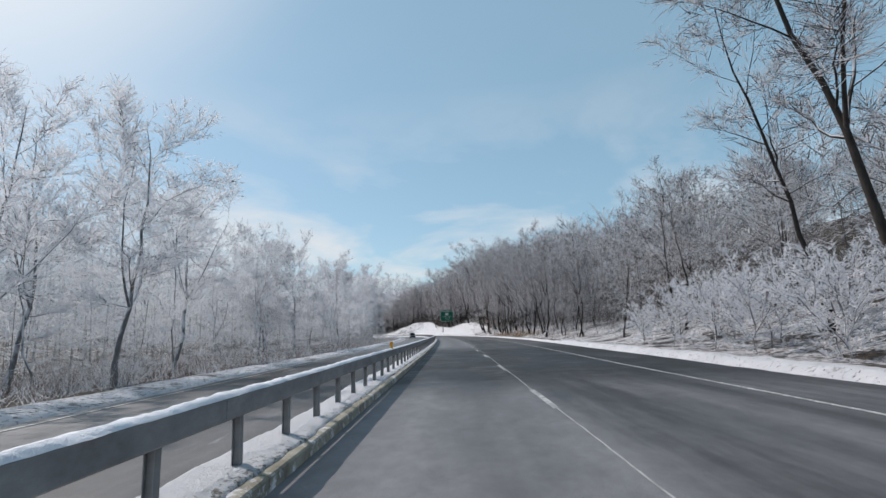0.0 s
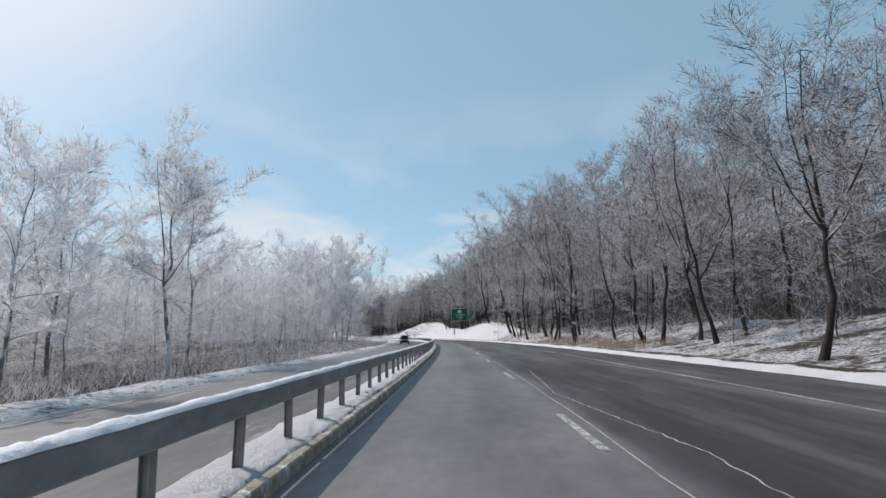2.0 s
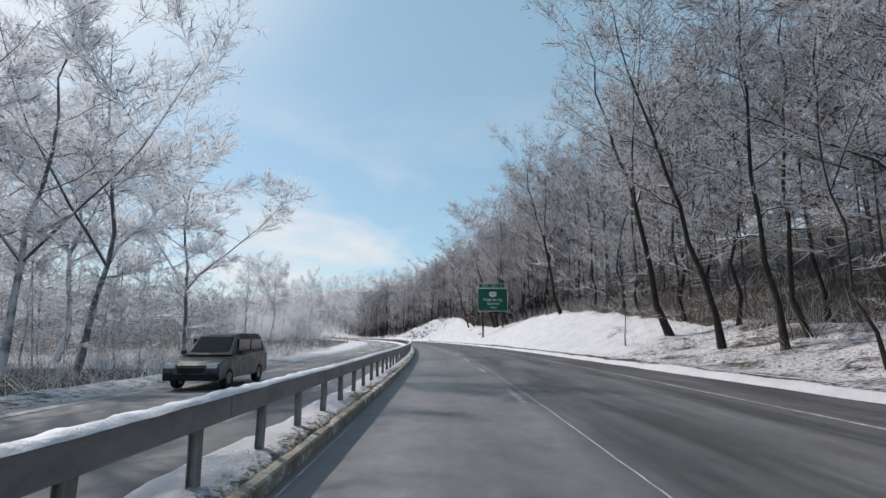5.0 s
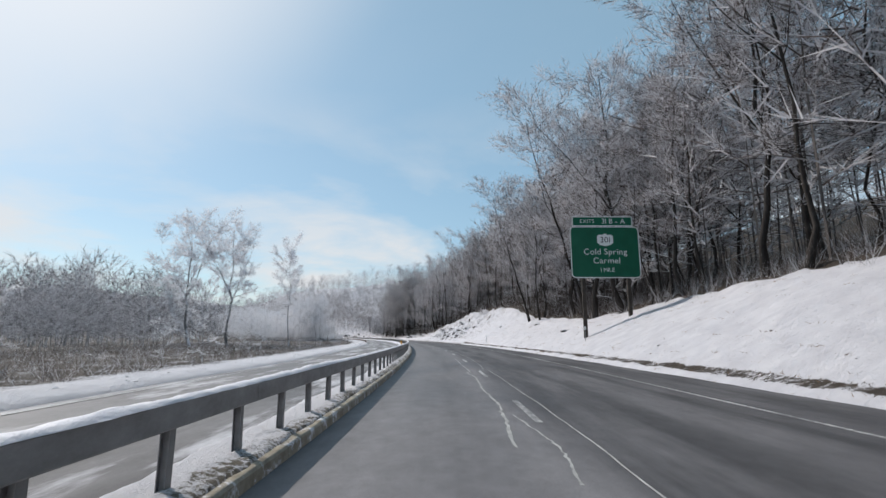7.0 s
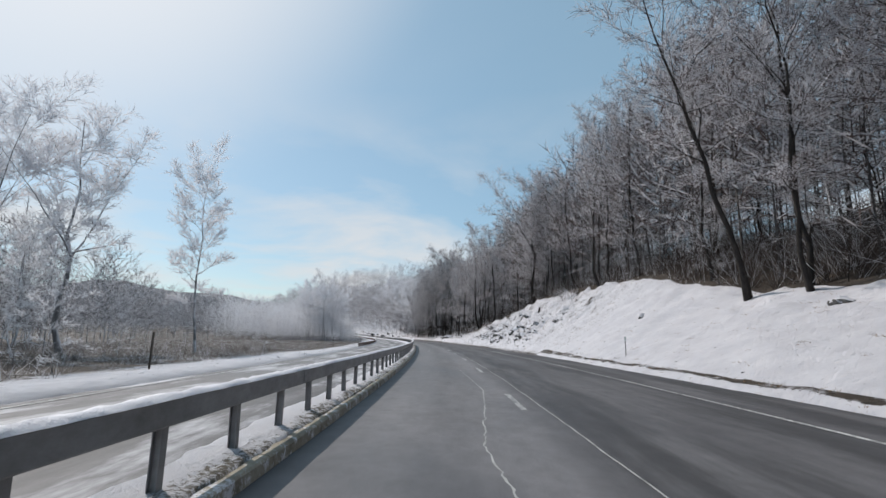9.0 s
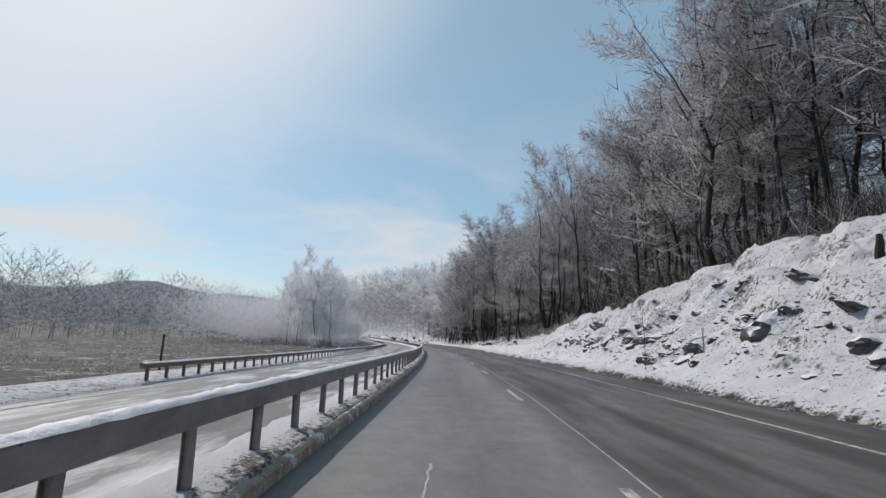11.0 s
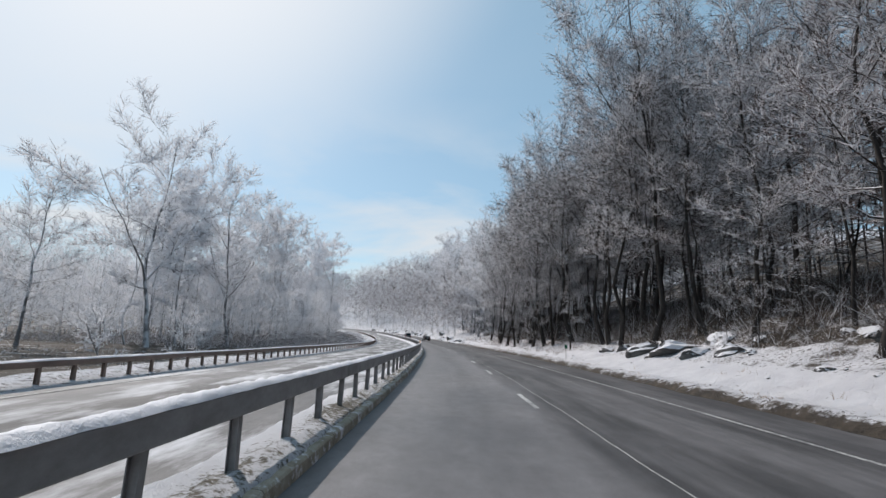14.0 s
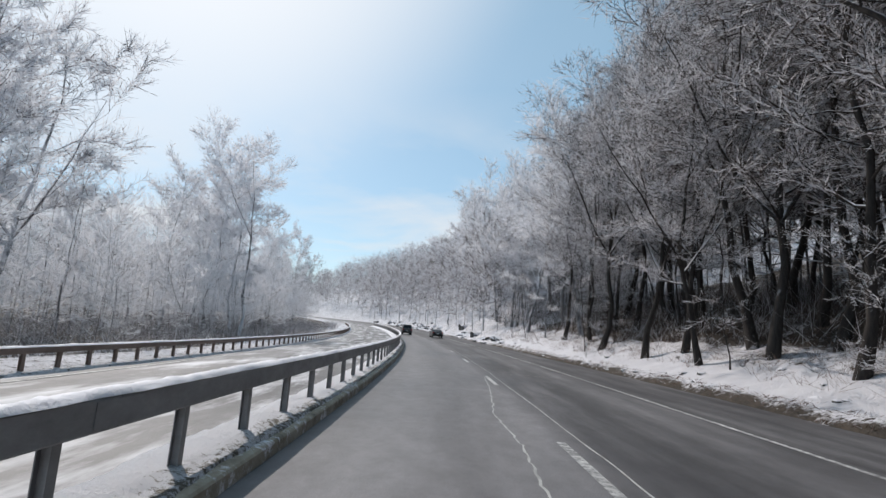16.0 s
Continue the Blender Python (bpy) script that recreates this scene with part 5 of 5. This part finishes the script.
thicket("understory", "dense grey saplings and brush inside the woods", TWIG_FAR, 24000, 40, 284, 22, 44, 2.6, 47, 0.5, 0.013)
thicket("understory", "dense dark brush inside the woods", TWIG_DARK, 34000, 430, 590, 18, 40, 2.8, 48, 0.5, 0.014)
thicket("brush", "dark brush at the foot of the woods", TWIG_BARE, 6000, 412, 500, 17, 21, 0.7, 49, 0.8)
thicket("dry_grass", "tan dry grass along the edge of the woods", STALK, 3200, 60, 200, 15.2, 22, 0.55, 32)
thicket("brush", "grey brush below the valley trees", BRUSH, 14000, 125, 225, -34, -13, 1.3, 33)
thicket("marsh_grass", "low grey-brown grass and brush on the open marsh", MARSH, 22000, 348, 470, -75, -14, 0.42, 34, 0.5, 0.013)
thicket("brush", "low grey brush beyond the snowy field", MARSH, 26000, 205, 352, -58, -17, 1.3, 40, 0.5, 0.012)
thicket("brush", "dark twiggy brush at the foot of the woods", BRUSH, 8000, 486, 570, 14, 20, 0.8, 41, 0.7)
thicket("debris", "broken twigs and grit along the edge of the shoulder", BRUSH, 4200, 480, 560, 11.0, 13.2, 0.16, 42, 1.2, 0.012)
thicket("brush", "low brush between the forest trunks", BRUSH, 16000, 200, 600, 22, 40, 1.3, 35, 0.6)
thicket("dry_grass", "dead grass poking through the snowy bank", STALK, 3000, 325, 480, 13, 22, 0.35, 36)
thicket("debris", "dead stalks and grit in the snow beside the shoulder", STALK, 5200, 200, 500, 10.8, 12.6, 0.12, 37, 0.9, 0.012)
thicket("dry_grass", "dead tufts poking through the snowy slope", STALK, 3600, 205, 330, 12, 22, 0.13, 38, 0.9, 0.012)
thicket("brush", "grey twiggy brush under the roadside trees", TWIG, 9000, 8, 205, 16.5, 34, 1.1, 39, 0.7, 0.007)


# ---- rocks ----
def boulder(seed, detail=2, rough=0.05):
    rng = np.random.RandomState(seed)
    bm = bmesh.new()
    bmesh.ops.create_icosphere(bm, subdivisions=detail, radius=1)
    cut = rng.normal(size=(7, 3))
    cut /= np.linalg.norm(cut, axis=1)[:, None]
    far = rng.uniform(0.45, 0.85, 7)
    for v in bm.verts:
        co = np.array(v.co)
        for c, d in zip(cut, far):
            over = co @ c - d
            if over > 0:
                co = co - c * over
        v.co = co * (1 + rng.normal() * rough)
    me = bpy.data.meshes.new("rock")
    bm.to_mesh(me)
    bm.free()
    me.materials.append(ROCK)
    return me


BOULDERS = [boulder(60 + k) for k in range(6)]
LEDGES = [boulder(80 + k, 3, 0.075) for k in range(6)]
rock_rng = np.random.RandomState(5)


def rock(s, lat, size, flat=0.6, sink=0.22):
    ob = part("rock", LEDGES[rock_rng.randint(6)])
    tagged(ob, "dark angular rock half buried in snow", "rock", "rocks on the bank")
    ob.matrix_basis = Matrix.Translation(spot(s, lat, size * sink)) @ pose(0, 0, 0, *rock_rng.uniform(-25, 25, 2), rock_rng.uniform(0, 360)) @ Matrix.Diagonal((size * rock_rng.uniform(0.9, 1.7), size, size * flat, 1))


for _ in range(60):
    s = rock_rng.uniform(338, 402)
    rock(s, rock_rng.uniform(12.8, 18.5 - max(0, s - 380) * 0.2), rock_rng.uniform(0.2, 0.72) ** 1.3)
for s, lat, z in ((350, 14.4, 1.3), (352.5, 15.6, 1.1), (356, 13.6, 1.0), (360, 15.4, 1.5), (363, 14, 1.2), (368, 16.4, 1.4), (371, 14.6, 1.5), (374, 15.8, 1.2), (378, 14.2, 1.1), (383, 15.2, 1.2), (388, 14.4, 1.0), (392, 15, 0.9), (345, 14.8, 1.0), (366, 18.5, 1.2), (358, 18, 1.0)):
    rock(s, lat, z * 0.8, 0.7, 0.46)
for _ in range(18):
    rock(rock_rng.uniform(379, 391), rock_rng.uniform(13.4, 16.4), rock_rng.uniform(0.45, 0.95), 0.6, 0.34)
for _ in range(26):
    rock(rock_rng.uniform(425, 482), rock_rng.uniform(16, 20), rock_rng.uniform(0.25, 0.7))
for s, lat, z in ((441, 17.5, 0.8), (457, 17.6, 1.2), (464, 17.4, 2.0), (461, 18.6, 1.6), (467.5, 16.8, 1.2), (470, 17.2, 1.1), (473, 16.8, 1.0), (476, 16.4, 0.9), (459.5, 16.6, 0.8), (466, 18.6, 1.5), (277, 17.5, 0.5), (318, 18, 0.5), (300, 20.5, 0.7)):
    rock(s, lat, z)
for _ in range(50):
    s = rock_rng.uniform(560, 720)
    rock(s, rock_rng.uniform(10.6, 15), rock_rng.uniform(0.5, 1.6), 0.6)


for s, lat, z in ((366, 13.3, 0.5), (367.5, 14.1, 0.45), (364, 13.9, 0.4), (371, 13.7, 0.55), (372.5, 14.5, 0.5), (369, 15.1, 0.4), (375, 14.5, 0.5), (377, 15.3, 0.55), (361, 15.1, 0.45), (359, 13.9, 0.35), (380, 13.9, 0.4), (383, 14.9, 0.5), (386, 14.1, 0.35), (355, 15.5, 0.45), (352, 14.3, 0.4), (365, 14.6, 0.45), (368.6, 13.2, 0.4), (370, 14.4, 0.5), (373.8, 13.4, 0.4), (376, 13.3, 0.35), (364.5, 12.6, 0.75), (366.5, 12.7, 0.65), (363, 13.1, 0.75), (368, 12.9, 0.65), (361.5, 12.7, 0.55), (365.5, 13.6, 0.6)):
    rock(s, lat, z, 0.5)


def stones(name, label, rows, seed):
    """Small stones and clods, too many to count, run together."""
    rng = np.random.RandomState(seed)
    vs, fs, n = [], [], 0
    shape = BOULDERS
    for count, s0, s1, l0, l1, a, b in rows:
        for _ in range(count):
            me = shape[rng.randint(6)]
            v = np.zeros(len(me.vertices) * 3)
            me.vertices.foreach_get("co", v)
            k, turn = rng.uniform(a, b), rng.uniform(0, 6.28)
            v = v.reshape(-1, 3) * k * np.array([1.5, 0.9, 0.55])
            base = np.array(spot(rng.uniform(s0, s1), rng.uniform(l0, l1), k * 0.22))
            vs.append(np.stack([v[:, 0] * math.cos(turn) - v[:, 1] * math.sin(turn), v[:, 0] * math.sin(turn) + v[:, 1] * math.cos(turn), v[:, 2]], 1) + base)
            fs += [[i + n for i in p.vertices] for p in me.polygons]
            n += len(v)
    tagged(part(name, mesh(name, np.concatenate(vs), fs, ROCK)), label, "stones", kind="stuff")


stones("stones", "small dark stones and clods scattered in the snow", [(200, 338, 412, 11.8, 19.5, 0.07, 0.3), (300, 342, 410, 12.2, 16, 0.05, 0.2), (350, 338, 404, 11.2, 18, 0.03, 0.09), (160, 480, 560, 11.1, 12.8, 0.05, 0.2), (200, 330, 480, 10.6, 11.9, 0.04, 0.11), (60, 205, 330, 11.8, 17, 0.05, 0.12), (110, 410, 486, 11.5, 17, 0.06, 0.16), (90, 486, 560, 11.4, 15.5, 0.08, 0.3), (170, 195, 348, -13.2, -10.9, 0.06, 0.16)], 91)


# ---- cars ----
def paint(name, colour):
    m = Mat(name, 0.3, 0.3, 0.5)
    m.base(m.mix(m.span(m.noise(3, 5), 0.4, 0.8, 0, 0.5), colour, (0.3, 0.3, 0.3)))
    return m.m


GLASS = plain("dark_glass", (0.012, 0.014, 0.016), 0.08, vary=0.1)
TYRE = plain("tyre_rubber", (0.02, 0.02, 0.02), 0.85)
ALLOY = plain("dull_alloy", (0.35, 0.35, 0.36), 0.35, 0.8)
RED = plain("red_lamp_lens", (0.35, 0.01, 0.01), 0.25)
CLEAR = plain("clear_lamp_lens", (0.7, 0.72, 0.74), 0.2)


def car(label, colour, s, lat, facing, tall=1.0, boxy=True):
    """facing 0: along the road as the camera drives; 180: towards it."""
    thing = tagged(part("car", None), label, "car")
    body_mat = paint("car_paint", colour)
    L, W = 4.7, 1.85
    side = [(-2.33, 0.35), (-2.35, 0.75), (-2.28, 1.02), (-2.1, 1.08), (-0.1, 1.05), (1.1, 0.98), (2.0, 0.86), (2.3, 0.72), (2.35, 0.45), (2.25, 0.3), (-2.2, 0.3)]
    if boxy:
        roof = [(-2.26, 1.04), (-2.05, 1.62), (-1.8, 1.72), (0.1, 1.72), (0.35, 1.66), (1.15, 1.0)]
    else:
        roof = [(-1.95, 1.06), (-1.25, 1.42), (-0.8, 1.47), (0.15, 1.46), (0.4, 1.42), (1.2, 0.99)]

    def loft(pr, w0, w1, z0, z1):
        v, n = [], len(pr)
        for sgn in (-1, 1):
            for y, z in pr:
                w = w0 + (w1 - w0) * min(1, max(0, (z - z0) / (z1 - z0)))
                v.append((sgn * w / 2, y, z * tall))
        f = [list(range(n))[::-1], list(range(n, 2 * n))] + [[i, (i + 1) % n, (i + 1) % n + n, i + n] for i in range(n)]
        bm = bmesh.new()
        vs = [bm.verts.new(c) for c in v]
        for face in f:
            bm.faces.new([vs[i] for i in face])
        bmesh.ops.recalc_face_normals(bm, faces=bm.faces[:])
        bmesh.ops.bevel(bm, geom=bm.edges[:], offset=0.045, segments=2, affect="EDGES")
        bm.verts.index_update()
        out = np.array([x.co[:] for x in bm.verts]), [[x.index for x in fc.verts] for fc in bm.faces]
        bm.free()
        return out

    body = part("body", mesh("body", *loft(side, W, W - 0.08, 0.6, 1.05), body_mat), thing)
    part("cabin", mesh("cabin", *loft(roof, W - 0.12, W - 0.5, 1.0, 1.7), body_mat), thing)
    top = max(z for _, z in roof) * tall
    zg0, zg1 = 1.12 * tall, top - 0.12
    yb = roof[0][0] + 0.06
    yr = roof[1][0]
    part("rear_window", mesh("rear_window", [(-0.66, yb - 0.03, zg0), (0.66, yb - 0.03, zg0), (0.6, yr - 0.05, zg1), (-0.6, yr - 0.05, zg1), (-0.66, yb + 0.1, zg0), (0.66, yb + 0.1, zg0), (0.6, yr + 0.1, zg1), (-0.6, yr + 0.1, zg1)], [[0, 1, 2, 3], [7, 6, 5, 4], [0, 4, 5, 1], [1, 5, 6, 2], [2, 6, 7, 3], [3, 7, 4, 0]], GLASS), thing)
    part("windscreen", mesh("windscreen", [(-0.68, 1.02, zg0), (0.68, 1.02, zg0), (0.58, 0.5, zg1), (-0.58, 0.5, zg1), (-0.68, 0.9, zg0), (0.68, 0.9, zg0), (0.58, 0.36, zg1), (-0.58, 0.36, zg1)], [[3, 2, 1, 0], [4, 5, 6, 7], [1, 5, 4, 0], [2, 6, 5, 1], [3, 7, 6, 2], [0, 4, 7, 3]], GLASS), thing)
    for sgn in (-1, 1):
        for y0, y1 in ((-1.75, -0.62), (-0.54, 0.55)):
            part("side_window", mesh("side_window", *box(sgn * 0.80 - 0.035, sgn * 0.80 + 0.035, y0, y1, zg0 + 0.02, zg1 - 0.08, 0.015), GLASS), thing)
        part("tail_lamp", mesh("tail_lamp", *box(sgn * 0.78 - 0.11, sgn * 0.78 + 0.11, -2.37, -2.24, 0.78 * tall, 1.0 * tall, 0.02), RED), thing)
        part("headlight", mesh("headlight", *box(sgn * 0.68 - 0.17, sgn * 0.68 + 0.17, 2.2, 2.34, 0.66 * tall, 0.8 * tall, 0.02), CLEAR), thing)
        part("mirror", mesh("mirror", *box(sgn * 1.0 - 0.1, sgn * 1.0 + 0.1, 0.75, 0.88, 1.02 * tall, 1.17 * tall, 0.03), body_mat), thing)
        for y in (-1.42, 1.45):
            wheel = part("wheel", mesh("wheel", *turned([(0.2, -0.1), (0.2, 0.1)], 14), ALLOY), thing, m=Matrix.Translation((sgn * 0.82, y, 0.34)))
            part("tyre", mesh("tyre", *turned([(0.21, -0.1), (0.32, -0.11), (0.34, -0.07), (0.34, 0.07), (0.32, 0.11), (0.21, 0.1)], 18), TYRE), wheel)
    part("bumper", mesh("bumper", *box(-0.85, 0.85, -2.42, -2.3, 0.38, 0.6, 0.03), TYRE), thing)
    part("bumper", mesh("bumper", *box(-0.85, 0.85, 2.3, 2.42, 0.32, 0.52, 0.03), TYRE), thing)
    part("grille", mesh("grille", *box(-0.42, 0.42, 2.28, 2.375, 0.56, 0.74, 0.02), TYRE), thing)
    part("number_plate", mesh("number_plate", *box(-0.16, 0.16, -2.385, -2.36, 0.68, 0.8), WHITE), thing)
    thing.matrix_basis = Matrix.Translation(on_road(s, lat, 0.005).tolist()) @ Matrix.Rotation(heading(s) + radians(facing), 4, "Z")


car("dark sport utility vehicle on the opposite carriageway", (0.02, 0.022, 0.026), 172.0, -8.1, 180, 1.08, True)
car("dark sport utility vehicle driving far ahead", (0.025, 0.025, 0.028), 585.0, 0.3, 0, 1.1, True)
car("dark saloon car driving far ahead", (0.018, 0.018, 0.02), 577.0, 5.0, 0, 1.0, False)
